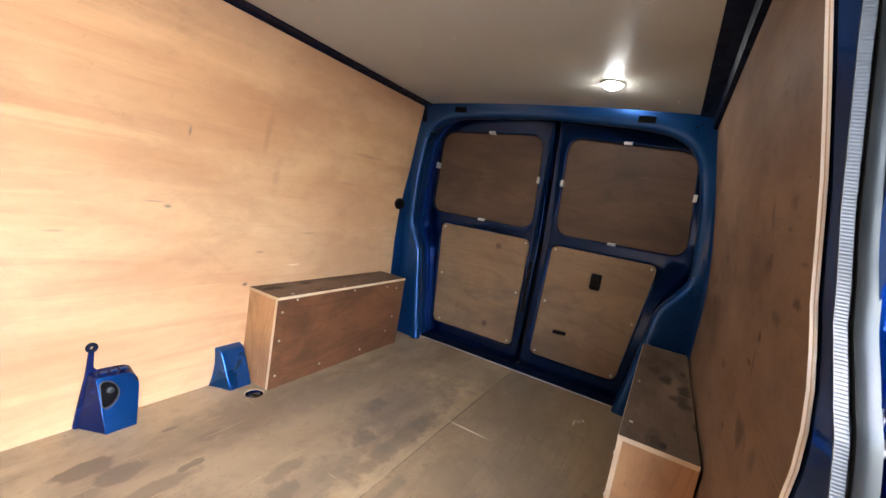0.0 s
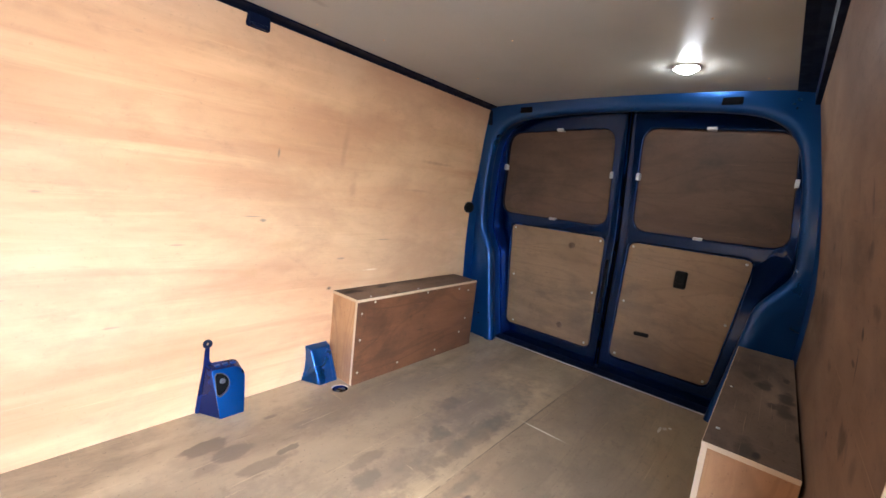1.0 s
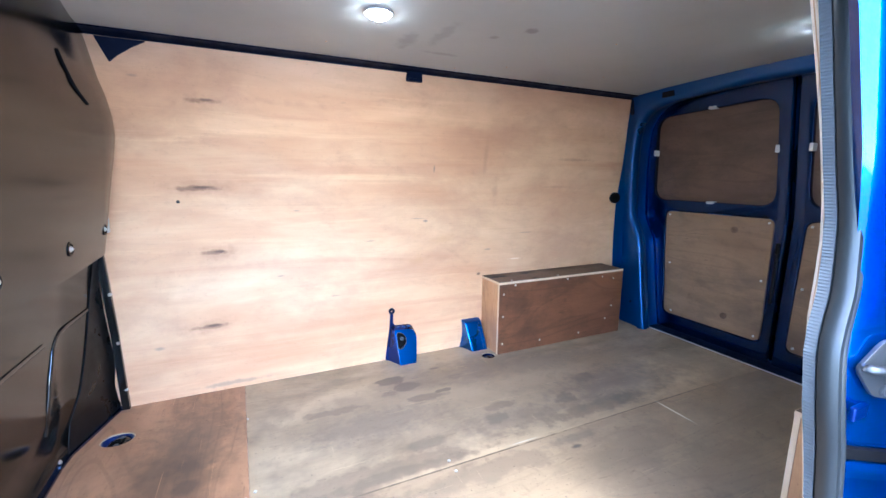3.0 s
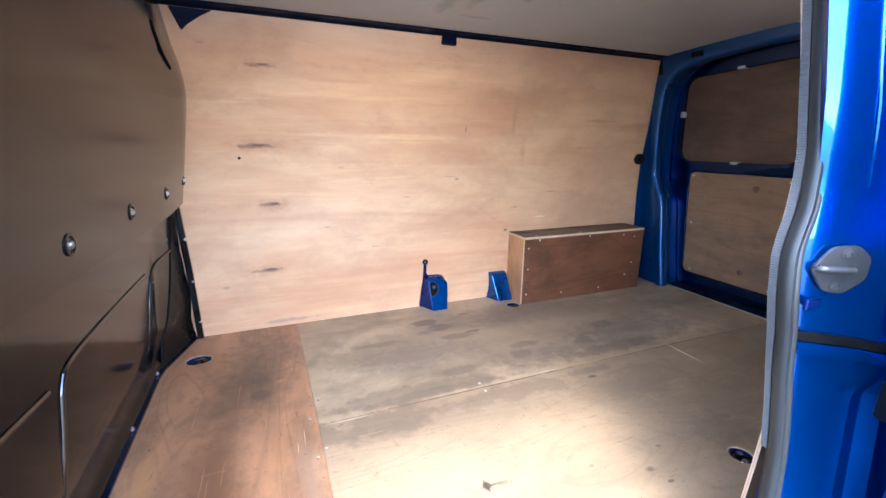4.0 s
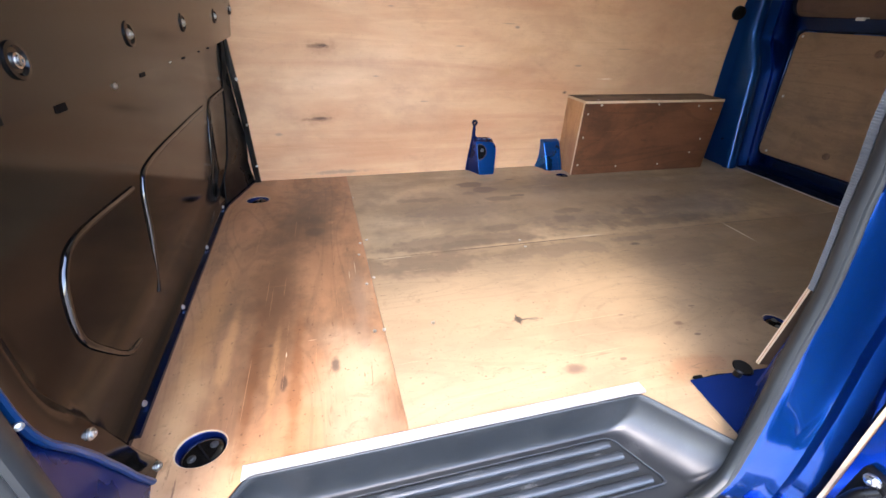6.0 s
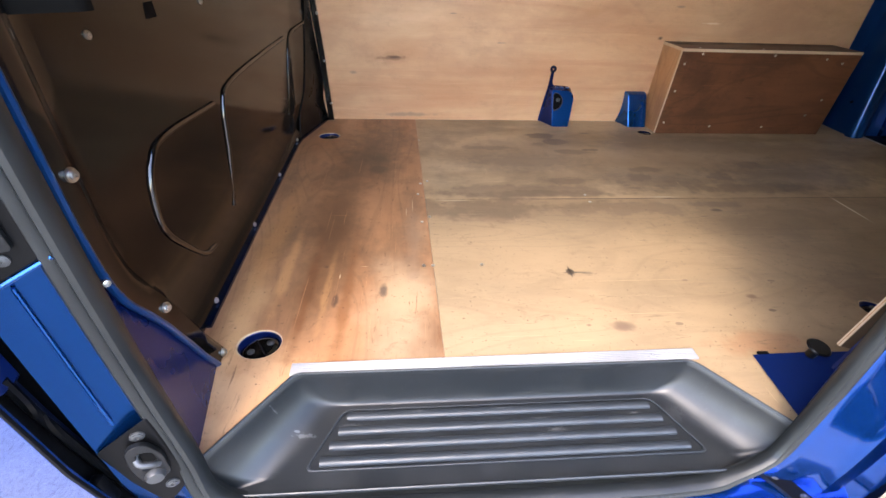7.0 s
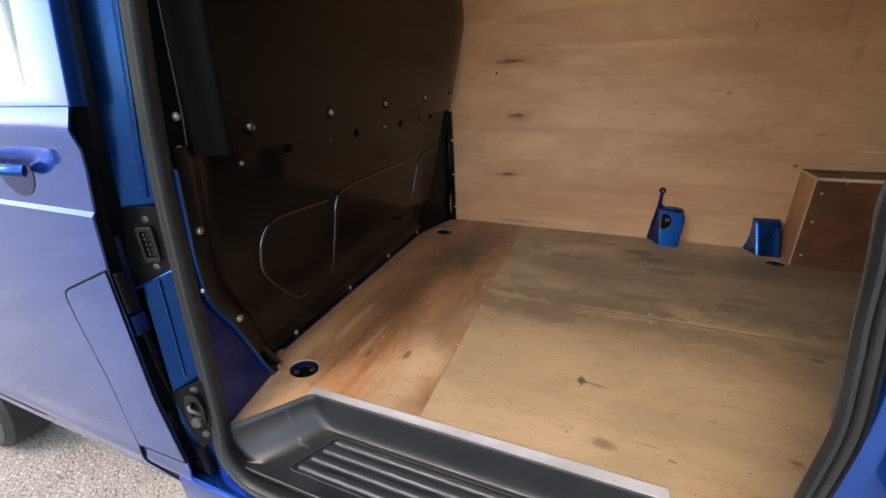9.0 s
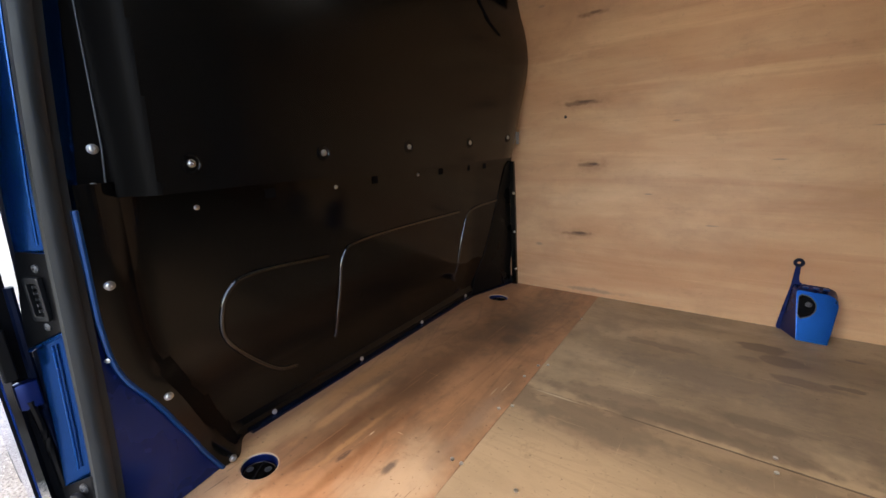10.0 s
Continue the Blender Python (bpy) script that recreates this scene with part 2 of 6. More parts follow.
# Stains and dirt; broad bands past y 0.5 partly paint shade beyond the sun.
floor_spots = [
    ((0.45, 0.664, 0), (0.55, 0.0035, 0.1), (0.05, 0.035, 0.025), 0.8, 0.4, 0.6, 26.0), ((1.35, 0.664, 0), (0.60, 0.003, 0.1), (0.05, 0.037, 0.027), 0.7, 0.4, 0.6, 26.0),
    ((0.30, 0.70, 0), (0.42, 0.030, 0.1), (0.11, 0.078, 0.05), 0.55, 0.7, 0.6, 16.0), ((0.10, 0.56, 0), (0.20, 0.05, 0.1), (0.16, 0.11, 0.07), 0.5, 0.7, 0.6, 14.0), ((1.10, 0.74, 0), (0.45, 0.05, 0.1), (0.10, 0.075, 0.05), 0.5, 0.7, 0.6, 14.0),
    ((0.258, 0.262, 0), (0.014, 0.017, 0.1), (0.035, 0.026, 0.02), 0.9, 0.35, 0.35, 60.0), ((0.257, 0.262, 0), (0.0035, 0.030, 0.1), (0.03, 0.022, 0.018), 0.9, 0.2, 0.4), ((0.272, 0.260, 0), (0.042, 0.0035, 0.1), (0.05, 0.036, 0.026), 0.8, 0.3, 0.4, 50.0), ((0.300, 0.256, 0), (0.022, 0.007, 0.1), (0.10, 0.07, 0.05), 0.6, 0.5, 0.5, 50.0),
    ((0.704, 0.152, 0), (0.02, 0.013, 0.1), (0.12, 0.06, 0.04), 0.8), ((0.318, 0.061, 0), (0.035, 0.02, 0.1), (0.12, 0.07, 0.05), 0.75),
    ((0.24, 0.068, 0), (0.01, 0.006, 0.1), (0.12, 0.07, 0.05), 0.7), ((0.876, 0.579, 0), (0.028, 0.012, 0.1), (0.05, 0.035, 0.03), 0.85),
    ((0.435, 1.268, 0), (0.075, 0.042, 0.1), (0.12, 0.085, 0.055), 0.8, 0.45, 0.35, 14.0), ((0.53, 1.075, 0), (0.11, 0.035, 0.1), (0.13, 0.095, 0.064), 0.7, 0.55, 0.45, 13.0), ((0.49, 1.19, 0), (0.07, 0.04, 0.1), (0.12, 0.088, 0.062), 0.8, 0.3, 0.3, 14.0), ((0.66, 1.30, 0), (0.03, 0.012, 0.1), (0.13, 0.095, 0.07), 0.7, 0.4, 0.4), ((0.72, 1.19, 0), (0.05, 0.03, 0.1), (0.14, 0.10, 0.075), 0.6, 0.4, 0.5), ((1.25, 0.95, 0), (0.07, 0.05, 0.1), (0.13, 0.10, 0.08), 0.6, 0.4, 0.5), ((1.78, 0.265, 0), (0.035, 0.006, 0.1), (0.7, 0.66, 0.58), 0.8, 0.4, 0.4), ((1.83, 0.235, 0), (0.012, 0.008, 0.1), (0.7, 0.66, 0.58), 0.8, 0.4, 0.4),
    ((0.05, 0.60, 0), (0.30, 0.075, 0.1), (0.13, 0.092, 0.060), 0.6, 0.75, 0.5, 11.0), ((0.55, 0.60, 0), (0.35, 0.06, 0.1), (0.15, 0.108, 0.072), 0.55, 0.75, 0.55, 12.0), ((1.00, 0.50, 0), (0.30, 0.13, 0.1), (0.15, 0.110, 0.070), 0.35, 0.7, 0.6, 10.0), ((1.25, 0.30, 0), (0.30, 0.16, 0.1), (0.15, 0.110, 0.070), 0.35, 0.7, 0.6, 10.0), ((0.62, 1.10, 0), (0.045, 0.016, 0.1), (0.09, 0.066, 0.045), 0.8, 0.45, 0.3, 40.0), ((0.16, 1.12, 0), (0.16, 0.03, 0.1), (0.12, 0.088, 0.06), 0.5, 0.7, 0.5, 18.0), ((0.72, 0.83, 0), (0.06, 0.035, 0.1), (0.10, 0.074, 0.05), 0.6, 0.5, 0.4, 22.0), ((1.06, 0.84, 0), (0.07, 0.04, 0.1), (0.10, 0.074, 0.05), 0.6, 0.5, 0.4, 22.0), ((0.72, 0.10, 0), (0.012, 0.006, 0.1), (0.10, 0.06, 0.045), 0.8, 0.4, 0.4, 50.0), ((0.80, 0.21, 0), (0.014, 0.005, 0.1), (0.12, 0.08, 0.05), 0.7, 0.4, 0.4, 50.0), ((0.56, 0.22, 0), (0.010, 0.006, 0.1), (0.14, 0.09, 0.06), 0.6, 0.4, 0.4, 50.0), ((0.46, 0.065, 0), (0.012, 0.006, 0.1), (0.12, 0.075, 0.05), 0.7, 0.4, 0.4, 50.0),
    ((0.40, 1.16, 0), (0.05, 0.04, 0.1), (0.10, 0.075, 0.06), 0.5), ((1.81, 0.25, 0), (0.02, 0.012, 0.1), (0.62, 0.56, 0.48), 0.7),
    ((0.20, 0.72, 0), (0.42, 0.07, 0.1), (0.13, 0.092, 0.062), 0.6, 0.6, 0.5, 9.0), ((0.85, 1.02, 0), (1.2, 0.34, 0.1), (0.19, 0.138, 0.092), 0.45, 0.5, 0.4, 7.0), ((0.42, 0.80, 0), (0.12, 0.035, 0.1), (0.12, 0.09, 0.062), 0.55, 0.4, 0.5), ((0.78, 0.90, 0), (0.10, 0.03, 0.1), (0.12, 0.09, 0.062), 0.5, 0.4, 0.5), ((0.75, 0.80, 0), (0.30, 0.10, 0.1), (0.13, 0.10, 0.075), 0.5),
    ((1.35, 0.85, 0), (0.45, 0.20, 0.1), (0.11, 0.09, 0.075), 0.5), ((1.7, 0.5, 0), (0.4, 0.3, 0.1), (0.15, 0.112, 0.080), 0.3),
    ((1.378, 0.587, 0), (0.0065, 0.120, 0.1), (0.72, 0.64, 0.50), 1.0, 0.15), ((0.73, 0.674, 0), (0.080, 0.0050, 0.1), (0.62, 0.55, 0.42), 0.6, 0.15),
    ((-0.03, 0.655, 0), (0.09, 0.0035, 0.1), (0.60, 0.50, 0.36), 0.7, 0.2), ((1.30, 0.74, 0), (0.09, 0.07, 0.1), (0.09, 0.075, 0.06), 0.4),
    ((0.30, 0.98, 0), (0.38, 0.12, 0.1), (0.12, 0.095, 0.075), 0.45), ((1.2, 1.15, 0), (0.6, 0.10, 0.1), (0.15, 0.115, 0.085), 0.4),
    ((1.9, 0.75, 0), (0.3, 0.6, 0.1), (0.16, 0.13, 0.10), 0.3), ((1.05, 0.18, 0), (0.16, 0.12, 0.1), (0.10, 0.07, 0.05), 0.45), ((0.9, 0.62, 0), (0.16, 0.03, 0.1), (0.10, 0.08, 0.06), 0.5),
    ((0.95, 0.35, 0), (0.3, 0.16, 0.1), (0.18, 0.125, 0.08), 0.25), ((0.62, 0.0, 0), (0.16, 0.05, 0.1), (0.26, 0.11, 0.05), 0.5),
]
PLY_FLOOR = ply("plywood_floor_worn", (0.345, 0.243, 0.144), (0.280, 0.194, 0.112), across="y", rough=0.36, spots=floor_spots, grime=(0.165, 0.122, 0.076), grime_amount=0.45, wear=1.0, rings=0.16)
# Far board: heavier grime, partly dirt, partly painted shade away from the doorway.
PLY_FLOOR_FAR = ply("plywood_floor_dirt_and_shade", (0.47, 0.342, 0.205), (0.35, 0.250, 0.146), across="y", rough=0.38, spots=floor_spots, grime=(0.14, 0.101, 0.060), grime_amount=0.66, wear=0.9, rings=0.05)
# Stains and wear; the orange strip by the bulkhead partly paints reflected light.
front_spots = [
    ((-0.41, 0.30, 0), (0.10, 0.24, 0.1), (0.20, 0.092, 0.038), 0.6, 0.6, 0.8, 9.0),
    ((-0.33, 0.95, 0), (0.20, 0.32, 0.1), (0.12, 0.065, 0.036), 0.72, 0.5, 0.8, 9.0), ((-0.42, 0.55, 0), (0.11, 0.30, 0.1), (0.17, 0.075, 0.032), 0.6, 0.5, 0.8, 9.0), ((-0.20, 0.14, 0), (0.13, 0.30, 0.1), (0.44, 0.305, 0.185), 0.8, 0.5, 0.9, 7.0), ((-0.16, 0.45, 0), (0.05, 0.20, 0.1), (0.38, 0.25, 0.15), 0.45, 0.6, 0.9, 9.0), ((-0.335, 0.20, 0), (0.022, 0.34, 0.1), (0.22, 0.085, 0.03), 0.7, 0.5, 0.8, 12.0), ((-0.43, 0.18, 0), (0.020, 0.30, 0.1), (0.20, 0.075, 0.026), 0.75, 0.5, 0.8, 12.0), ((-0.50, 0.30, 0), (0.022, 0.26, 0.1), (0.62, 0.32, 0.13), 0.6, 0.5, 0.8, 10.0), ((-0.385, 0.22, 0), (0.014, 0.22, 0.1), (0.52, 0.27, 0.11), 0.6, 0.5, 0.8, 12.0), ((-0.30, 0.90, 0), (0.05, 0.04, 0.1), (0.07, 0.045, 0.03), 0.6, 0.3, 0.5),
    ((-0.36, 0.17, 0), (0.010, 0.03, 0.1), (0.06, 0.035, 0.025), 0.75, 0.4, 0.6), ((-0.40, 0.30, 0), (0.012, 0.010, 0.1), (0.06, 0.035, 0.025), 0.6, 0.5), ((-0.56, 0.10, 0), (0.06, 0.30, 0.1), (0.66, 0.38, 0.18), 0.75, 0.4, 0.9, 8.0),
    ((-0.30, 1.0, 0), (0.09, 0.09, 0.1), (0.05, 0.035, 0.025), 0.6, 0.4, 0.9), ((-0.245, 0.2, 0), (0.016, 0.03, 0.1), (0.05, 0.035, 0.03), 0.75, 0.6),
    ((-0.40, 0.55, 0), (0.10, 0.55, 0.1), (0.12, 0.058, 0.028), 0.55, 0.45, 0.95), ((-0.28, 1.2, 0), (0.25, 0.30, 0.1), (0.10, 0.062, 0.040), 0.6, 0.45, 0.95),
    ((-0.22, 0.05, 0), (0.10, 0.16, 0.1), (0.30, 0.20, 0.12), 0.5, 0.45, 0.95), ((-0.57, 0.45, 0), (0.055, 0.45, 0.1), (0.50, 0.24, 0.09), 0.6, 0.3, 0.9),
    ((-0.47, -0.10, 0), (0.14, 0.16, 0.1), (0.60, 0.36, 0.19), 0.75, 0.3, 0.7), ((-0.17, 0.45, 0), (0.03, 0.3, 0.1), (0.20, 0.13, 0.09), 0.45, 0.5, 0.9),
    ((-0.30, 0.30, 0), (0.014, 0.002, 0.1), (0.6, 0.4, 0.25), 0.8, 0.2), ((-0.36, 0.26, 0), (0.002, 0.012, 0.1), (0.75, 0.62, 0.45), 0.9, 0.2),
    ((-0.17, 0.62, 0), (0.0015, 0.05, 0.1), (0.62, 0.5, 0.35), 0.8, 0.2), ((-0.19, 0.58, 0), (0.0015, 0.035, 0.1), (0.62, 0.5, 0.35), 0.7, 0.2),
]
PLY_FRONT = ply("plywood_floor_front", (0.45, 0.228, 0.110), (0.29, 0.138, 0.064), along="y", across="x", rough=0.36, spots=front_spots, grime=(0.10, 0.058, 0.033), grime_amount=0.66, wear=1.0, rings=0.26)
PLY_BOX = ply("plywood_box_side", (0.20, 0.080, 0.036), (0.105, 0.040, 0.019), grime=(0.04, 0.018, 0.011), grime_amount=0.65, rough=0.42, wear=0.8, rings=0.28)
top_spots = []
rng_top = random.Random(5)
for _k in range(16):
    _y = rng_top.uniform(-0.10, 0.03) if _k < 10 else rng_top.uniform(1.31, 1.46)
    _w = rng_top.uniform(0.015, 0.05)
    top_spots.append(((rng_top.uniform(1.06, 1.7), _y, 0.38), (_w * 1.6, _w * 0.6, 0.1), (0.022, 0.016, 0.012), rng_top.uniform(0.5, 0.85), 0.6, 0.6, 16.0))
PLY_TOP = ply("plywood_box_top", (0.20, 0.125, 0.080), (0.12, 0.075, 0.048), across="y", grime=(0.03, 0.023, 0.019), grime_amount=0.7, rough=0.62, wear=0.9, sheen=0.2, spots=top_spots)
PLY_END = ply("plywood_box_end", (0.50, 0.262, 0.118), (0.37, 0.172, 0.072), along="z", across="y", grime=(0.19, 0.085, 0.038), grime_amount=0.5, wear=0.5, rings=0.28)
PLY_DOOR = ply("plywood_door_board", (0.31, 0.192, 0.107), (0.215, 0.127, 0.068), across="z", along="y", grime=(0.10, 0.066, 0.044), grime_amount=0.6, wear=0.6, rings=0.2)
PLY_DARK = ply("plywood_window_board", (0.130, 0.075, 0.047), (0.088, 0.048, 0.030), across="z", along="y", grime=(0.04, 0.027, 0.020), grime_amount=0.7, rough=0.5, wear=0.6, rings=0.25)
PLY_EDGE = ply("plywood_cut_edge", (0.66, 0.50, 0.34), (0.54, 0.37, 0.22), grime=(0.45, 0.3, 0.18), grime_amount=0.3)


def paint(name, colour, rough=0.3, coat=1.0, metal=0.88):
    m = Mat(name, rough, metal=metal, coat=coat)
    m.base(colour, tuple(v * 0.93 for v in colour), m.step(m.noise((2, 2, 2), 3), 0.4, 0.7))
    m.over((0.05, 0.055, 0.07), m.step(m.noise((7, 7, 4), 6, 0.7, 0.6), 0.62, 0.85, 0.0, 0.12))
    m.rough(m.noise((5, 5, 5), 4), rough - 0.03, rough + 0.05)
    return m.done()


def plain(name, colour, rough=0.5, metal=0.0, vary=0.25, grain=300, strength=0.1, coat=0.0, dust=None, spec=0.5):
    m = Mat(name, rough, metal, coat, spec)
    m.base(colour, tuple(v * (1 - vary) for v in colour), m.step(m.noise((6, 6, 6), 5), 0.35, 0.7))
    if dust:
        m.over(dust, m.step(m.noise((11, 11, 11), 6, 0.7, 0.4), 0.55, 0.85, 0.0, 0.35))
    m.bump(m.noise((grain, grain, grain), 2), strength, 0.0006)
    m.rough(m.noise((14, 14, 14), 4), rough - 0.06, rough + 0.1)
    return m.done()


# One body blue in copies: PILLAR, MID, IN and DOOR darkened to paint shade.
BLUE = paint("blue_metallic_paint", (0.0006, 0.074, 0.31), 0.28, 0.45)
BLUE_PILLAR = paint("blue_paint_pillar_shade", (0.0006, 0.042, 0.172), 0.24, 0.12)
BLUE_OUT = paint("blue_outer_paint", (0.0020, 0.074, 0.38), 0.22, 0.8)
BLUE_MID = paint("blue_paint_frame_shade", (0.0012, 0.055, 0.205), 0.30, 0.4, 0.66)
BLUE_IN = paint("blue_paint_inner_shade", (0.0042, 0.019, 0.118), 0.26, 0.06, 0.6)
BLUE_DOOR = paint("blue_paint_rear_door_shade", (0.0007, 0.020, 0.092), 0.22, 0.4)
# The blue taken down to near black, painting the shade under the roof.
NAVY = plain("blue_paint_rail_shade", (0.002, 0.0055, 0.020), 0.5, vary=0.2, spec=0.12)


def black_steel(name="black_painted_steel", lo=0.10, hi=0.16, spec=0.26, wave=0.10, dust=0.3):
    m = Mat(name, lo, spec=spec)
    m.base((0.0030, 0.0027, 0.0025), (0.0042, 0.0038, 0.0034), m.step(m.noise((1.5, 1.5, 1.5), 3), 0.4, 0.7))
    m.over((0.03, 0.027, 0.024), m.step(m.noise((60, 60, 60), 4, 0.7), 0.70, 0.80, 0.0, dust))
    m.link(m.step(m.noise((3, 3, 3), 4, 0.6), 0.35, 0.75, lo, hi), m.b.inputs["Roughness"])
    m.bump(m.noise((2.2, 2.2, 3.0), 2), wave, 0.02)
    return m.done()


BLACK_STEEL = black_steel()
BLACK_RIB = black_steel("black_gloss_steel", 0.09, 0.13, 1.0, 0.02)
BLACK_MATT = black_steel("black_matt_steel", 0.42, 0.52, 0.04)
BLACK_SATIN = black_steel("black_satin_steel", 0.16, 0.20, 0.30, 0.02, 0.0)
RUBBER = plain("grey_black_rubber", (0.0112, 0.0132, 0.0140), 0.40, vary=0.3, grain=250, strength=0.15, dust=(0.020, 0.021, 0.021), spec=0.45)
# Lip base lifted well above the bulb's to paint the skylight on it.
RUBBER_LIP = plain("ribbed_rubber_lip", (0.05, 0.054, 0.058), 0.5, vary=0.3, grain=200, strength=0.2)
PLASTIC = plain("black_moulded_plastic", (0.0060, 0.0066, 0.0075), 0.36, vary=0.12, grain=500, strength=0.10, spec=0.35)


def tray_plastic(name, pale_by, dusty):
    """Grained black plastic with pale shoe scuffs; pale_by lifts the base to paint sheen."""
    m = Mat(name, 0.36, spec=0.6)
    m.base((0.0082 * pale_by, 0.0104 * pale_by, 0.0126 * pale_by), (0.0070 * pale_by, 0.0089 * pale_by, 0.0108 * pale_by), m.step(m.noise((6, 6, 6), 5), 0.35, 0.7))
    pale = (0.12, 0.125, 0.13)
    for x, y, rx, ry, k in ((-0.385, -0.125, 0.022, 0.006, 0.5), (-0.40, -0.118, 0.010, 0.003, 0.7), (-0.452, -0.098, 0.002, 0.010, 0.6), (-0.438, -0.104, 0.006, 0.002, 0.6), (0.09, -0.108, 0.025, 0.006, 0.4), (0.12, -0.135, 0.02, 0.008, 0.45), (0.02, -0.085, 0.03, 0.003, 0.35), (0.30, -0.105, 0.012, 0.004, 0.5), (-0.16, -0.085, 0.02, 0.003, 0.4), (0.385, -0.11, 0.02, 0.02, 0.12), (-0.30, -0.105, 0.03, 0.004, 0.3)):
        m.spot((x, y, -0.08), (rx, ry, 0.2), pale, k, 0.9, 0.6, 160.0)
    m.over((0.04, 0.042, 0.045), m.step(m.noise((60, 420, 90), 3, 0.6, 0.4), 0.62, 0.76, 0.0, dusty))
    m.over((0.035, 0.034, 0.032), m.step(m.noise((9, 9, 9), 6, 0.7, 0.4), 0.52, 0.85, 0.0, 0.30))
    m.bump(m.noise((520, 520, 520), 2), 0.16, 0.0006)
    m.rough(m.noise((14, 14, 14), 4), 0.34, 0.50)
    return m.done()


TRAY = tray_plastic("scuffed_black_plastic", 1.0, 0.3)
# Same plastic with a lifted base: sheen painted on bars, border and rim.
TREAD = tray_plastic("paled_black_plastic", 2.3, 0.6)
PLASTIC_FLAT = plain("black_satin_plastic", (0.0034, 0.0035, 0.0039), 0.32, grain=500, strength=0.06, spec=0.14)
# Near black for seals and joints; also paints shade in gaps and hollows.
GAP = plain("dark_seal_and_gap_shade", (0.003, 0.003, 0.004), 0.8, spec=0.1)
STEEL = plain("zinc_plated_steel", (0.62, 0.62, 0.60), 0.32, 1.0, 0.3, 200, 0.15)
DULL = plain("dull_grey_steel", (0.085, 0.088, 0.093), 0.45, 0.7, 0.3, 200, 0.2)
ALU = plain("brushed_aluminium", (0.60, 0.61, 0.63), 0.42, 0.7, 0.2, 350, 0.25)
WHITE_CLIP = plain("off_white_plastic_clip", (0.62, 0.60, 0.56), 0.5)
TYRE = plain("tyre_rubber", (0.02, 0.02, 0.02), 0.7)


def ceiling_material():
    m = Mat("painted_ceiling_board", 0.38, spec=0.12)
    m.base((0.42, 0.415, 0.365), (0.36, 0.352, 0.305), m.step(m.noise((1.5, 1.5, 1), 4), 0.35, 0.7))
    for place, size, amount in [((0.80, 0.83, 1.37), (0.035, 0.03, 0.2), 0.7), ((0.46, 1.08, 1.37), (0.04, 0.11, 0.2), 0.45), ((0.72, 0.93, 1.37), (0.02, 0.02, 0.2), 0.5), ((0.55, 0.98, 1.37), (0.03, 0.16, 0.2), 0.35), ((0.62, 1.16, 1.37), (0.09, 0.02, 0.2), 0.4)]:
        m.spot(place, size, (0.20, 0.18, 0.16), amount)
    m.over((0.33, 0.30, 0.27), m.step(m.noise((4, 4, 4), 6, 0.7, 0.5, (4, 4, 4)), 0.58, 0.8, 0.0, 0.3))
    m.bump(m.noise((120, 120, 120), 3), 0.06, 0.0008)
    return m.done()


def ground_material():
    m = Mat("worn_tarmac", 0.85)
    m.base((0.20, 0.185, 0.165), (0.29, 0.27, 0.24), m.step(m.noise((2.0, 2.0, 2.0), 6, 0.65), 0.35, 0.65))
    v = m.n.new("ShaderNodeTexVoronoi")
    v.inputs["Scale"].default_value = 95.0
    m.link(m.p, v.inputs["Vector"])
    m.over((0.46, 0.43, 0.39), m.step(m.noise((110, 110, 110), 2, 0.6), 0.55, 0.66, 0.0, 0.8))
    m.over((0.055, 0.05, 0.045), m.step(m.noise((75, 75, 75), 2, 0.6, 0, (5, 5, 5)), 0.56, 0.66, 0.0, 0.8))
    m.bump(v.outputs["Distance"], 0.7, 0.006)
    return m.done()


CEILING = ceiling_material()
GROUND = ground_material()
LAMP = Mat("lit_led_diffuser", 0.5)
LAMP.base((0.9, 0.93, 0.95))
LAMP.b.inputs["Emission Color"].default_value = (0.93, 0.97, 1.0, 1)
LAMP.b.inputs["Emission Strength"].default_value = 10.5
LAMP = LAMP.done()
GLASS = bpy.data.materials.new("window_glass")
GLASS.use_nodes = True
GLASS.node_tree.nodes["Principled BSDF"].inputs["Transmission Weight"].default_value = 1.0
GLASS.node_tree.nodes["Principled BSDF"].inputs["Roughness"].default_value = 0.02
GLASS.node_tree.nodes["Principled BSDF"].inputs["Base Color"].default_value = (0.50, 0.62, 0.54, 1)


# ---- mesh helpers ----
from mathutils.geometry import delaunay_2d_cdt

def finish(name, bm, mat, parent=None, label="", smooth=False):
    bmesh.ops.recalc_face_normals(bm, faces=bm.faces[:])
    me = bpy.data.meshes.new(name)
    bm.to_mesh(me)
    bm.free()
    me.materials.append(mat)
    if smooth:
        me.polygons.foreach_set("use_smooth", [True] * len(me.polygons))
        me.set_sharp_from_angle(angle=radians(38))
    ob = new(name, me)
    if smooth == "flat":
        # flat faces stay flat, only their rounded rims turn
        ob.modifiers.new("rims", "WEIGHTED_NORMAL").keep_sharp = True
    ob.parent = parent
    return tagged(ob, label)


def part(name, bm, mat, parent, label="", smooth=False):
    return finish(name, bm, mat, parent, label, smooth)


def thing(name, label, category, group="", kind=""):
    return tagged(new(name), label, category, group, kind)


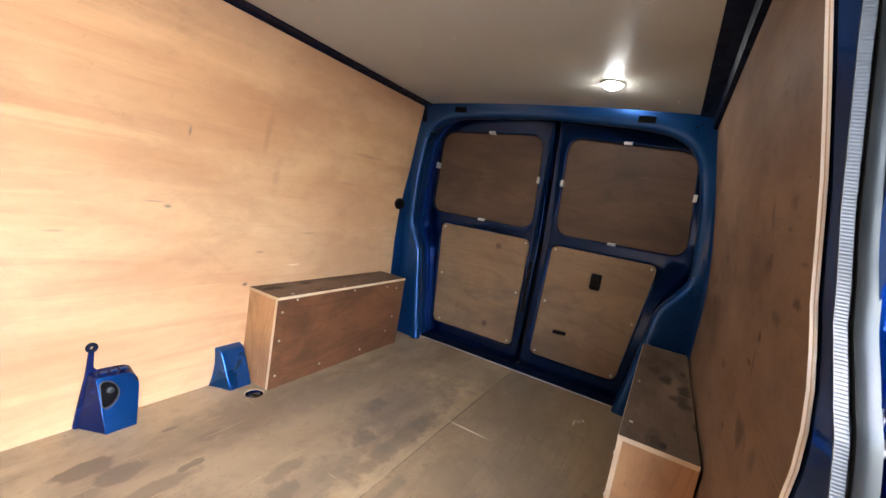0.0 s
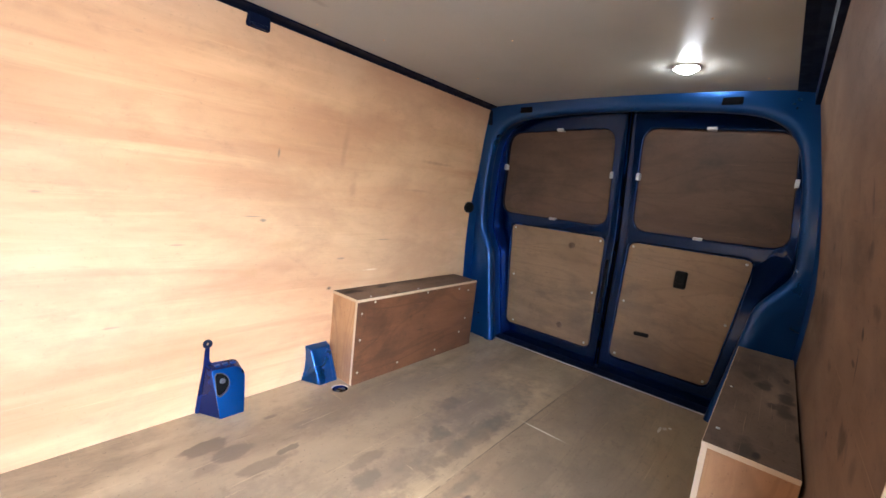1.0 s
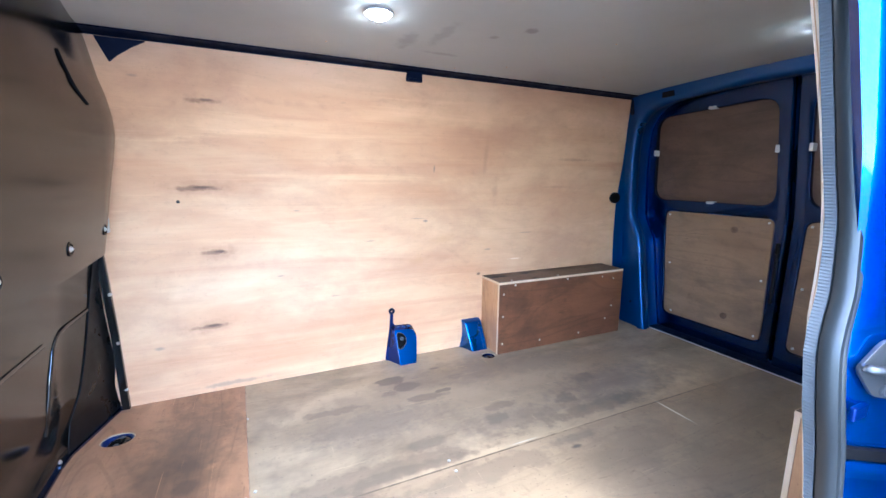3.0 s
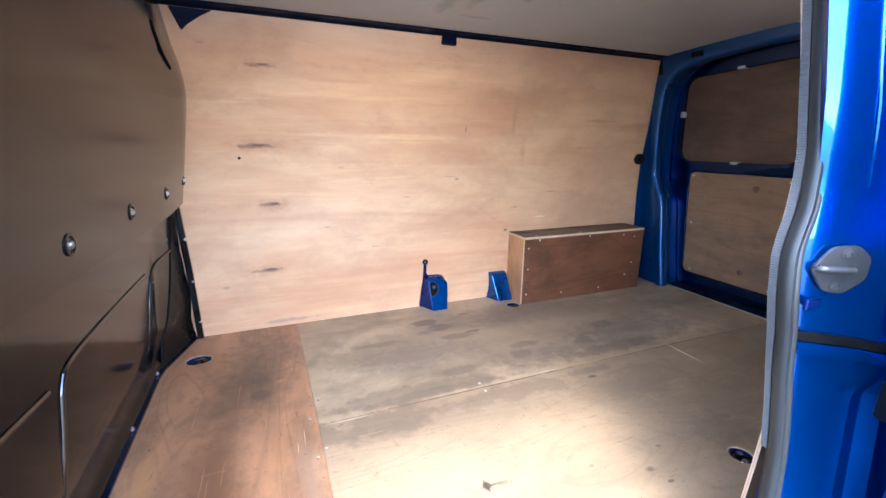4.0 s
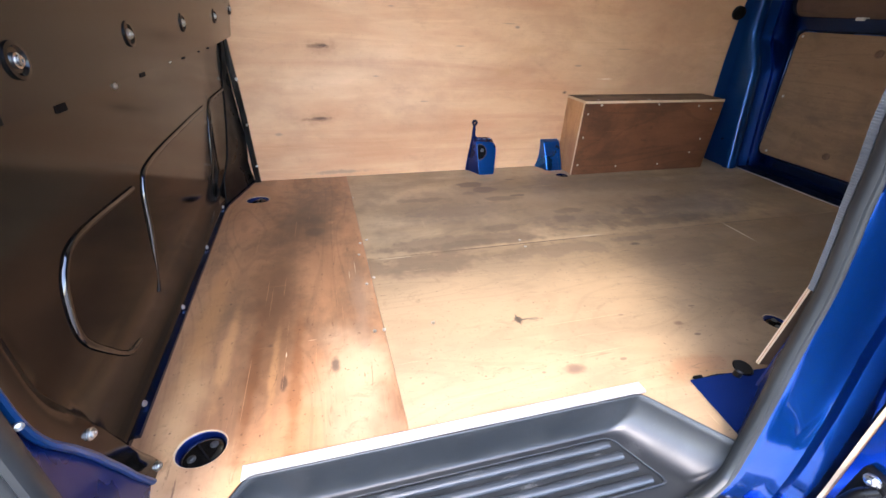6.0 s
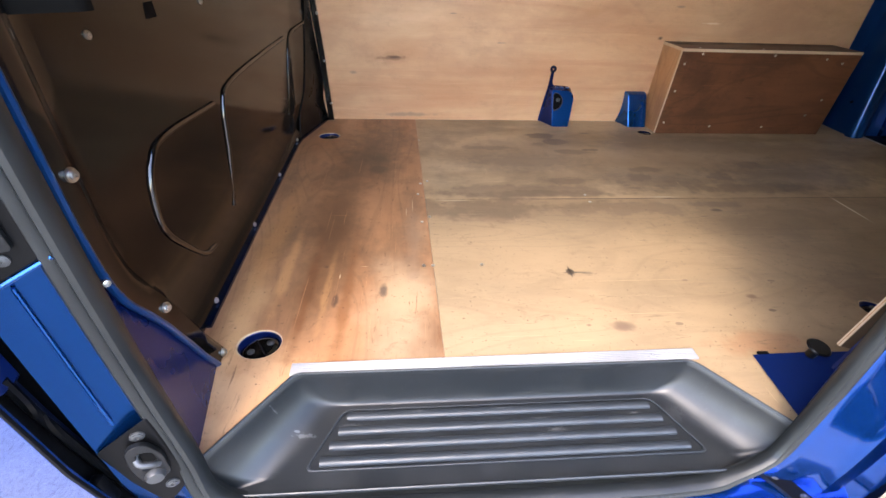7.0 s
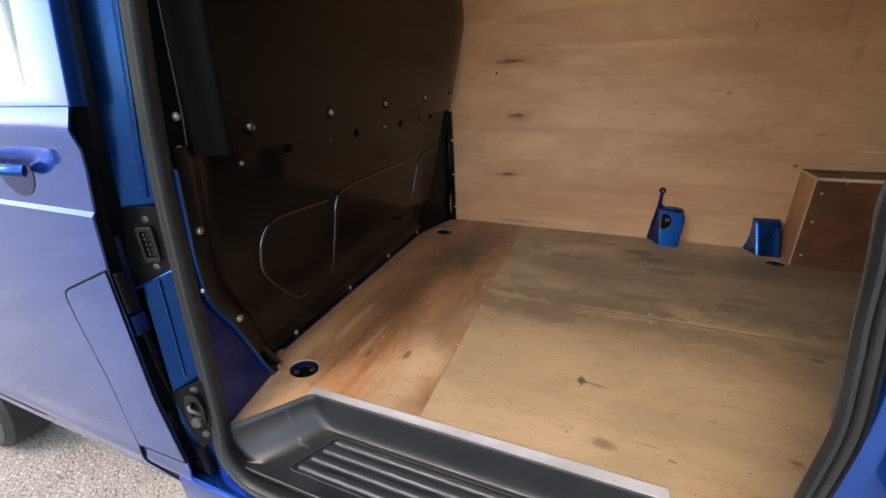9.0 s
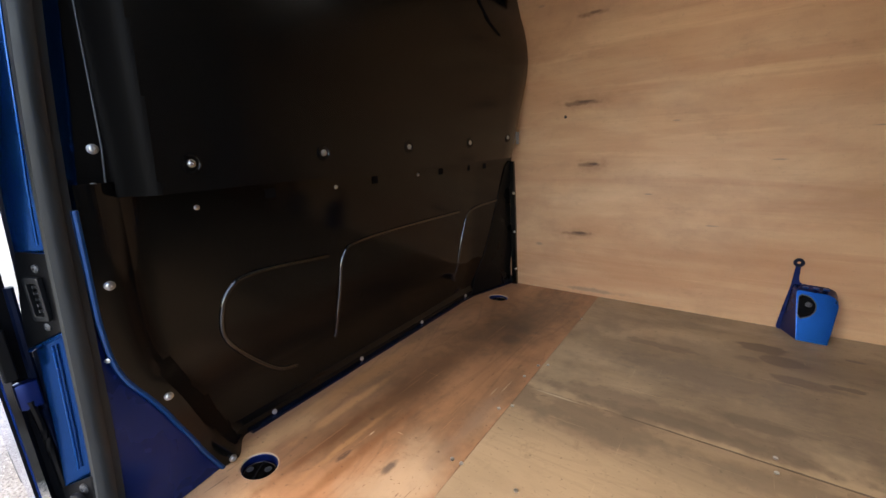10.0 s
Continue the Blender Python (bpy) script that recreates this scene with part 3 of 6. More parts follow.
def block(lo, hi, bevel=0.0, bm=None, segs=2):
    bm = bm or bmesh.new()
    made = bmesh.ops.create_cube(bm, size=1.0)["verts"]
    c = [(a + b) / 2 for a, b in zip(lo, hi)]
    s = [abs(b - a) for a, b in zip(lo, hi)]
    for v in made:
        v.co = Vector((c[0] + v.co.x * s[0], c[1] + v.co.y * s[1], c[2] + v.co.z * s[2]))
    if bevel:
        edges = list({e for v in made for e in v.link_edges})
        bmesh.ops.bevel(bm, geom=edges, offset=bevel, segments=segs, affect="EDGES", profile=0.5)
    return bm


def rounded(pts, r, n=6):
    """A closed outline with its corners rounded."""
    out = []
    for i, p in enumerate(pts):
        p = Vector(p)
        a, b = Vector(pts[i - 1]), Vector(pts[(i + 1) % len(pts)])
        rr = r[i] if isinstance(r, (list, tuple)) else r
        da, db = (a - p), (b - p)
        ra, rb = min(rr, da.length * 0.48), min(rr, db.length * 0.48)
        s, e = p + da.normalized() * ra, p + db.normalized() * rb
        for k in range(n + 1):
            t = k / n
            out.append((1 - t) ** 2 * s + 2 * t * (1 - t) * p + t * t * e)
    return [tuple(q) for q in out]


def rect(a0, b0, a1, b1):
    return [(a0, b0), (a1, b0), (a1, b1), (a0, b1)]


def circle(cx, cy, rx, ry=None, n=32):
    ry = ry or rx
    return [(cx + rx * math.cos(2 * math.pi * i / n), cy + ry * math.sin(2 * math.pi * i / n)) for i in range(n)]


def inside(p, loop):
    hit = False
    for i in range(len(loop)):
        (x0, y0), (x1, y1) = loop[i - 1][:2], loop[i][:2]
        if (y0 > p.y) != (y1 > p.y) and p.x < (x1 - x0) * (p.y - y0) / (y1 - y0) + x0:
            hit = not hit
    return hit


def plate(loops, place, depth, bevel=0.0, cuts=()):
    """A flat plate with holes: loops of 2D points (the outline first), place((a, b, d)) -> world, d from 0 to depth."""
    bm = bmesh.new()
    pts, lines = [], []
    for loop in loops:
        k, m = len(pts), len(loop)
        pts += [Vector(p) for p in loop]
        lines += [(k + i, k + (i + 1) % m) for i in range(m)]
    vs2, _, tris, _, _, _ = delaunay_2d_cdt(pts, lines, [], 0, 1e-6)
    vs = [bm.verts.new((p.x, p.y, 0)) for p in vs2]
    for tri in tris:
        c = sum((vs2[i] for i in tri), Vector((0, 0))) / 3
        if sum(inside(c, loop) for loop in loops) % 2:
            bm.faces.new([vs[i] for i in tri])
    top = bm.faces[:]
    made = bmesh.ops.extrude_face_region(bm, geom=top)
    for v in made["geom"]:
        if isinstance(v, bmesh.types.BMVert):
            v.co.z = depth
    if bevel:
        rim = [e for e in bm.edges if e.is_manifold and abs(e.verts[0].co.z - e.verts[1].co.z) < 1e-6 and e.calc_face_angle(0) > 1.0]
        bmesh.ops.bevel(bm, geom=rim, offset=bevel, segments=2, affect="EDGES", profile=0.5)
    for c in cuts:
        bmesh.ops.bisect_plane(bm, geom=bm.verts[:] + bm.edges[:] + bm.faces[:], plane_co=(0, c, 0), plane_no=(0, 1, 0))
    for v in bm.verts:
        v.co = Vector(place(v.co.x, v.co.y, v.co.z))
    return bm


def sheet(f, us, vs, thick=None):
    """A surface f(u, v) over a grid; thick: a vector that gives it a back."""
    bm = bmesh.new()
    grid = [[bm.verts.new(f(u, v)) for v in vs] for u in us]
    for i in range(len(us) - 1):
        for j in range(len(vs) - 1):
            bm.faces.new((grid[i][j], grid[i + 1][j], grid[i + 1][j + 1], grid[i][j + 1]))
    if thick is not None:
        made = bmesh.ops.extrude_face_region(bm, geom=bm.faces[:])
        for v in made["geom"]:
            if isinstance(v, bmesh.types.BMVert):
                v.co += Vector(thick)
    return bm


def sweep(path, section, up=(0, 0, 1), closed=False, bm=None):
    """A bar of the given cross-section (pairs: sideways, upwards) along a path of points."""
    bm = bm or bmesh.new()
    path = [Vector(p) for p in path]
    n = len(path)
    rings = []
    for i, p in enumerate(path):
        a = path[i - 1] if (i or closed) else path[0]
        b = path[(i + 1) % n] if (i < n - 1 or closed) else path[-1]
        t = (b - a).normalized()
        side = t.cross(Vector(up))
        side = side.normalized() if side.length > 1e-4 else Vector((1, 0, 0))
        top = side.cross(t).normalized()
        rings.append([bm.verts.new(p + side * s + top * q) for s, q in section])
    m = len(section)
    for i in range(n if closed else n - 1):
        r, q = rings[i], rings[(i + 1) % n]
        for j in range(m):
            bm.faces.new((r[j], r[(j + 1) % m], q[(j + 1) % m], q[j]))
    if not closed:
        bm.faces.new(rings[0][::-1])
        bm.faces.new(rings[-1])
    return bm


def curve(pts, n=10):
    """A smooth path through points (Catmull-Rom)."""
    ps = [Vector(p) for p in pts]
    ps = [2 * ps[0] - ps[1]] + ps + [2 * ps[-1] - ps[-2]]
    out = []
    for i in range(1, len(ps) - 2):
        a, b, c, d = ps[i - 1:i + 3]
        for k in range(n):
            t = k / n
            out.append(0.5 * (2 * b + (c - a) * t + (2 * a - 5 * b + 4 * c - d) * t * t + (3 * b - a - 3 * c + d) * t ** 3))
    out.append(ps[-2])
    return out


def dot(r, n=8, sy=1.0):
    return [(r * math.cos(2 * math.pi * i / n), r * sy * math.sin(2 * math.pi * i / n)) for i in range(n)]


def turned(profile, n=20, bm=None, lid=True):
    """A body of revolution round z: profile of (radius, height)."""
    bm = bm or bmesh.new()
    rings = [[bm.verts.new((r * math.cos(2 * math.pi * i / n), r * math.sin(2 * math.pi * i / n), h)) for i in range(n)] for r, h in profile]
    for a, b in zip(rings, rings[1:]):
        for i in range(n):
            bm.faces.new((a[i], a[(i + 1) % n], b[(i + 1) % n], b[i]))
    if lid:
        bm.faces.new(rings[0][::-1])
    bm.faces.new(rings[-1])
    return bm


def smooth01(t):
    t = max(0.0, min(1.0, t))
    return t * t * (3 - 2 * t)


def steps(a, b, n):
    return [a + (b - a) * i / n for i in range(n + 1)]


def lerp(table, v):
    """A value from a table of (key, value) rows, straight between them."""
    if v <= table[0][0]:
        return table[0][1]
    for (a, p), (b, q) in zip(table, table[1:]):
        if v <= b:
            return p + (q - p) * (v - a) / (b - a)
    return table[-1][1]


def moved(bm, m):
    bmesh.ops.transform(bm, matrix=m, verts=bm.verts[:])
    return bm


def bolt_mesh(r=0.009, h=0.007):
    """A domed hexagon head on its washer, pointing up its own z."""
    bm = turned([(r * 1.35, -0.002), (r * 1.35, 0.0015), (r * 0.98, 0.002), (r * 0.95, h * 0.8), (r * 0.7, h), (r * 0.35, h), (r * 0.3, h * 0.55)], 12)
    return bm


def screw(name, place, normal, parent, r=0.004, mat=None, label=""):
    bm = moved(bolt_mesh(r, r * 0.6), Matrix.Translation(place) @ Vector(normal).to_track_quat("Z", "Y").to_matrix().to_4x4())
    return part(name, bm, mat or STEEL, parent, label, True)


# ---- ground ----
bm = bmesh.new()
bmesh.ops.create_grid(bm, x_segments=8, y_segments=8, size=400)
for v in bm.verts:
    v.co.z = -0.56
tagged(finish("ground", bm, GROUND), "worn grey tarmac with pale speckled stones", "ground", kind="structure")

# ---- floor: three plywood boards on a steel deck ----
RINGS = [(-0.501, 0.040, 0.048, 0.041), (-0.542, 1.250, 0.050, 0.040), (0.975, 1.322, 0.036, 0.034), (0.993, 0.096, 0.034, 0.034), (2.045, 1.285, 0.034, 0.030)]


def ring_loop(i, grow=1.0):
    x, y, rx, ry = RINGS[i]
    return circle(x, y, rx * grow, ry * grow, 28)


floor = tagged(new("floor"), "worn plywood load floor of the van, stained and dirty", "floor", kind="structure")
up = lambda a, b, d: (a, b, -d)
front = [(-0.1525, 1.495), (-0.60, 1.495), (-0.683, 1.19), (-0.640, 0.10), (-0.600, -0.02), (-0.560, -0.20), (-0.541, -0.218), (-0.413, -0.040), (-0.1035, -0.041)]
part("floor_board", plate([front, ring_loop(0), ring_loop(1)], up, 0.012), PLY_FRONT, floor, "reddish brown plywood board with dark stains")
SEAM_Y = 0.662
near = [(-0.1250, SEAM_Y - 0.0004), (-0.1028, -0.041), (0.432, -0.040), (0.556, -0.205), (0.572, -0.18), (0.583, -0.034), (0.655, -0.03), (0.70, -0.11), (2.092, -0.11), (2.092, SEAM_Y - 0.0006)]
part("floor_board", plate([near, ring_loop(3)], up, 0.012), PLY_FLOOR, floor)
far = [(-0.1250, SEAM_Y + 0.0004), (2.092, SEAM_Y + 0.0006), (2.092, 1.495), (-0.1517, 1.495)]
part("floor_board", plate([far, ring_loop(2), ring_loop(4)], up, 0.012), PLY_FLOOR_FAR, floor, "grey-brown plywood board along the far wall, dirt and painted shade")
deck = [(-0.75, 1.6), (-0.75, -0.22), (-0.52, -0.22), (-0.43, -0.03), (0.45, -0.03), (0.57, -0.19), (2.3, -0.19), (2.3, 1.6)]
part("deck", plate([deck], lambda a, b, d: (a, b, -0.030 - d), 0.02), BLUE_IN, floor, "blue painted steel deck under the boards")
for i in range(len(RINGS)):
    part("cut_edge", plate([ring_loop(i, 1.0), ring_loop(i, 0.95)], lambda a, b, d: (a, b, -0.0015 - d), 0.0095), PLY_EDGE, floor, "pale cut edge round a lashing eye")
for x, y in [(-0.14, 0.30), (-0.115, 0.30), (-0.14, 0.52), (-0.115, 0.55), (-0.14, 0.78), (-0.115, 0.80), (-0.15, 0.70), (0.02, 0.30), (-0.14, 1.2), (0.45, 0.64), (0.45, 0.69)]:
    screw("screw", (x, y, 0.0006), (0, 0, 1), floor, 0.0035)

# ---- side walls: plywood lining that follows the bowed body side ----
BOW = [(0.0, 0.0), (0.25, -0.004), (0.55, 0.012), (0.75, 0.012), (0.95, -0.012), (1.15, -0.045), (1.33, -0.088), (1.36, -0.10)]


def bow(z):
    return lerp(BOW, z)


WALL_TOP = 1.338
bm = sheet(lambda x, z: (x, W + bow(z), z), steps(-0.68, 1.968, 30), steps(0.0, WALL_TOP, 26), (0, 0.009, 0))
wall_far = tagged(finish("wall_far", bm, PLY_WALL, smooth=True), "pale orange plywood lining board with knots and scuffs", "wall", kind="structure")
NEAR_EDGE = [(0.0, 0.72), (0.09, 0.70), (0.105, 0.652), (0.25, 0.656), (0.36, 0.656), (0.42, 0.645), (0.55, 0.600), (0.62, 0.582), (0.66, 0.576), (0.72, 0.580), (0.76, 0.590), (0.80, 0.605), (0.85, 0.612), (1.33, 0.612)]
NEAR_BOW = [(0.0, -0.090), (0.10, -0.092), (0.375, -0.104), (0.55, -0.108), (0.65, -0.106), (0.75, -0.097), (0.85, -0.084), (0.95, -0.069), (1.05, -0.050), (1.2, -0.020), (1.338, 0.008)]


def near_y(z):
    return lerp(NEAR_BOW, z)


us = steps(0.0, 1.0, 26)


def near_wall(u, z):
    x0 = lerp(NEAR_EDGE, z)
    return (x0 + (2.03 - x0) * u, near_y(z), z)


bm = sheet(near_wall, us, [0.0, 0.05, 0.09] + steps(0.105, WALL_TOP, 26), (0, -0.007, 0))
tagged(finish("wall_near", bm, PLY_NEAR, smooth=True), "dark brown plywood lining board with dirty blotches beside the sliding door", "wall", kind="structure")
edge = [(lerp(NEAR_EDGE, z) - 0.0015, near_y(z) - 0.0035, z) for z in steps(0.105, WALL_TOP, 26)]
bm = sweep(edge, [(-0.0036, -0.0012), (0.0036, -0.0012), (0.0036, 0.0012), (-0.0036, 0.0012)], up=(1, 0, 0))
trim = tagged(finish("trim", bm, PLY_EDGE), "pale cut edge of the plywood lining", "trim", kind="structure")
core = [(x - 0.0011, y, z) for x, y, z in edge]
part("core_ply", sweep(core, [(-0.0007, -0.0003), (0.0007, -0.0003), (0.0007, 0.0003), (-0.0007, 0.0003)], up=(1, 0, 0)), PLY_END, trim, "darker middle layer of the cut edge")

# ---- ceiling and roof rails ----


def crown(y):
    return 1.372 - 0.018 * ((y - 0.68) / 0.7) ** 2


bm = sheet(lambda x, y: (x, y, crown(y)), steps(-0.62, 1.97, 12), steps(0.052, 1.365, 16), (0, 0, 0.01))
tagged(finish("ceiling", bm, CEILING, smooth=True), "scuffed pale grey ceiling board", "ceiling", kind="structure")
for y, s, n in ((1.365, 1, "far"), (0.052, -1, "near")):
    z0 = crown(y)
    path = [(x, y, z0) for x in steps(-0.6, 2.0, 10)]
    k = s
    sec = [(k * 0.02, 0.014), (k * 0.02, -0.004), (-k * 0.006, -0.006), (-k * 0.030, -0.010), (-k * 0.036, -0.050), (-k * 0.060, -0.050), (-k * 0.060, 0.014)]
    tagged(finish("trim_roof_rail_" + n, sweep(path, sec), NAVY), "blue steel roof rail along the lining, darkened for shade", "trim", kind="structure")

for x, y in [(1.90, 0.70), (1.45, 1.15), (1.15, 0.80), (0.95, 1.20), (0.70, 0.55), (0.45, 0.60), (1.75, 0.15), (1.20, 0.25), (0.20, 1.2), (-0.2, 0.7), (0.75, 1.30), (1.35, 1.31), (1.9, 1.25)]:
    screw("screw", (x, y, crown(y) - 0.0004), (0, 0, -1), bpy.data.objects["ceiling"], 0.0026, PLY_EDGE)

# ---- van body: one painted shell with its parts ----
body = thing("van_body", "blue panel van body with open side doorway", "van")
CY = 0.682                     # the van's middle line


def lean(z):
    """How far the tail leans forwards above the waist."""
    return -0.19 * max(0.0, z - 0.72)


REAR = 2.03
FRAME_CY = 0.705            # middle of the rear opening
HALF = [(-0.022, 0.555), (0.05, 0.566), (0.20, 0.592), (0.40, 0.622), (0.53, 0.645), (0.62, 0.690), (0.69, 0.720), (0.80, 0.716), (1.00, 0.692), (1.12, 0.668), (1.19, 0.642), (1.25, 0.585), (1.287, 0.48), (1.306, 0.25)]
left = [(FRAME_CY + h, z) for z, h in HALF]
right = [(FRAME_CY - h - 0.018 * smooth01((z - 0.55) / 0.12), z) for z, h in reversed(HALF)]
hole = [tuple(p[:2]) for p in curve([(a, b, 0) for a, b in left + [(FRAME_CY, 1.313)] + right], 5)]
BAND = [(0.26, 0.010), (0.13, 0.004), (0.075, 0.0), (0.034, 0.0), (0.016, 0.003), (0.005, 0.011), (0.0, 0.024), (0.0, 0.046), (0.005, 0.060), (0.016, 0.068), (0.030, 0.071), (0.034, 0.080), (0.034, 0.165)]


def pressed_band(loop, band):
    """A pressed frame round an opening: rows of (how far outside the opening, how deep)."""
    n = len(loop)
    outs = []
    for i in range(n):
        p, a, c = (Vector(loop[j]) for j in (i, max(i - 1, 0), min(i + 1, n - 1)))
        t = (c - a).normalized()
        q = Vector((t.y, -t.x))
        outs.append(q if q.dot(p - Vector((FRAME_CY, 0.6))) > 0 else -q)
    bm = bmesh.new()
    rows = []
    for o, d in band:
        row = []
        for p, q in zip(loop, outs):
            y, z = p[0] + q.x * o, p[1] + q.y * o
            row.append(bm.verts.new((REAR + d + lean(z), y, z)))
        rows.append(row)
    for r0, r1 in zip(rows, rows[1:]):
        for i in range(n - 1):
            bm.faces.new((r0[i], r0[i + 1], r1[i + 1], r1[i]))
    return bm


part("rear_frame", pressed_band(hole, BAND), BLUE_MID, body, "blue rear door surround in a darkened paint copy", True)
for y in (1.16, 0.26):
    z = 1.333
    part("hinge_pocket", block((REAR + lean(z) - 0.003, y - 0.035, z - 0.016), (REAR + lean(z) + 0.02, y + 0.035, z + 0.014), 0.004), GAP, body, "black block painting a shaded recess in the roof header")
part("rear_sill", block((2.093, 0.06, -0.03), (2.101, 1.30, 0.003), 0.001), ALU, body, "thin grey metal strip along the rear sill")
part("rear_sill_step", block((2.101, -0.1, -0.06), (2.34, 1.5, -0.002), 0.004), NAVY, body, "blue step behind the rear doors, darkened for shade")
for s, n in ((1, "far"), (-1, "near")):
    def post(u, z, s=s):
        y0 = W + bow(z) + 0.010 if s > 0 else near_y(z) - 0.010
        return (1.925 + 0.125 * u + lean(z) * u, y0 - s * 0.030 * u * u, z)
    part("rear_post", sheet(post, steps(0, 1, 6), steps(-0.02, 1.34, 20), (0, s * 0.006, 0)), BLUE_MID, body, "blue post between lining and rear opening", True)
# outer skins that close the shell
part("roof_skin", sheet(lambda x, y: (x, y, 1.47 - 0.05 * ((y - CY) / 0.9) ** 2), steps(-2.0, 2.25, 8), steps(-0.22, 1.58, 12), (0, 0, 0.01)), BLUE, body, smooth=True)
part("far_skin", sheet(lambda x, z: (x, 1.60 + bow(z) * 0.8, z), steps(-0.70, 2.3, 4), steps(-0.3, 1.45, 12), (0, 0.01, 0)), BLUE, body, smooth=True)


def rear_door(s, label, wide, low):
    """s = 1: the door on the far side; -1: the one on the near side. wide, low: half-widths of its window and lower board."""
    door = thing("rear_door", label, "van door", "pair of rear doors")
    X = 2.205

    def at(d, z, q):
        return (X + lean(z) + q, CY + s * d, z)
    outline = [(0.010, -0.03), (0.70, -0.03), (0.72, 0.45), (0.80, 0.60), (0.80, 0.95), (0.74, 1.24), (0.62, 1.36), (0.010, 1.38)]
    window = rounded([(0.066, 0.774), (wide, 0.778), (wide - 0.048, 1.245), (0.066, 1.268)], 0.075)
    taper = 0.045 if s > 0 else 0.072
    lower = rounded([(0.054, 0.085), (low - taper, 0.085), (low, 0.66), (low, 0.714), (0.062, 0.714)], 0.04)
    bm = plate([outline, window, lower], at, 0.03, 0.008, (0.72,))
    part("door_frame", bm, BLUE_DOOR, door, "blue painted steel door frame, darkened for shade", "flat")
    part("outer_skin", plate([outline], lambda d, z, q: at(d, z, q + 0.045), 0.012, 0.0, (0.72,)), BLUE, door)
    wb = rounded([(0.058, 0.766), (wide + 0.008, 0.770), (wide - 0.040, 1.252), (0.058, 1.276)], 0.075)
    part("window_board", plate([wb], lambda d, z, q: at(d, z, q + 0.026), 0.009), PLY_DARK, door, "dark brown plywood board over the window opening")
    lb = rounded([(0.058, 0.089), (low - taper - 0.004, 0.089), (low - 0.005, 0.66), (low - 0.005, 0.710), (0.066, 0.710)], 0.036)
    part("lower_board", plate([lb], lambda d, z, q: at(d, z, q + 0.004), 0.012, 0.001), PLY_DOOR, door, "brown plywood door lining board")
    for d, z, flat in [(wide * 0.50, 1.262, True), (wide - 0.022, 1.050, False), (0.064, 1.040, False), (wide * 0.52, 0.773, True)]:
        w, h = (0.019, 0.007) if flat else (0.008, 0.017)
        p = at(d, z, 0)
        bm = block((p[0] - 0.006, p[1] - w, z - h), (p[0] + 0.028, p[1] + w, z + h), 0.003)
        part("clip", bm, WHITE_CLIP, door, "small off-white plastic clip")
    for d, z in [(0.085, 0.11), (low - 0.095, 0.11), (low - 0.025, 0.69), (0.085, 0.69), (0.085, 0.40), (low - 0.055, 0.40)]:
        screw("screw", at(d, z, 0.003), (-1, 0, 0), door, 0.0045)
    return door, at


door_a, at_a = rear_door(1, "blue rear door with plywood boards, darkened for shade, closed", 0.722, 0.638)
for d, z in ((0.24, 0.64), (0.24, 0.17)):
    p = at_a(d, z, 0.003)
    bm = moved(turned([(0.017, -0.002), (0.017, 0.003), (0.012, 0.004), (0.010, 0.001)], 18), Matrix.Translation(p) @ Vector((-1, 0, 0)).to_track_quat("Z", "Y").to_matrix().to_4x4())
    part("plug", bm, PLY_TOP, door_a, "round brown plug in the board", True)
for z0, z1 in ((0.30, 0.60),):
    p = at_a(0.03, 0.5, 0)
    part("lock_rod", block((p[0] - 0.012, p[1] - 0.008, z0), (p[0] + 0.004, p[1] + 0.008, z1), 0.004), PLASTIC_FLAT, door_a, "black lock rod cover")
door_b, at_b = rear_door(-1, "blue rear door with plywood boards and recessed handle, darkened, closed", 0.690, 0.588)
p = at_b(0.322, 0.566, 0)
part("handle_recess", block((p[0] - 0.002, p[1] - 0.028, 0.522), (p[0] + 0.012, p[1] + 0.028, 0.610), 0.010), PLASTIC_FLAT, door_b, "black recessed pull handle")
part("handle_lever", block((p[0] - 0.006, p[1] - 0.019, 0.548), (p[0], p[1] + 0.019, 0.582), 0.003), PLASTIC_FLAT, door_b)
p = at_b(0.196, 0.249, 0)
part("slot", plate([rounded(rect(-0.036, -0.010, 0.036, 0.010), 0.009)], lambda a, b, d: (p[0] + 0.0015 + d, p[1] + a, 0.249 + b - a * 0.06), 0.006), GAP, door_b, "black oblong slot")
bm = block((2.25, CY - 0.02, 0.0), (2.26, CY + 0.02, 1.36))
bmesh.ops.bisect_plane(bm, geom=bm.verts[:] + bm.edges[:] + bm.faces[:], plane_co=(0, 0, 0.72), plane_no=(0, 0, 1))
for v in bm.verts:
    v.co.x += lean(v.co.z)
part("door_gap_seal", bm, GAP, body, "black rubber seal between the rear doors")

# ---- wheel arch boxes ----


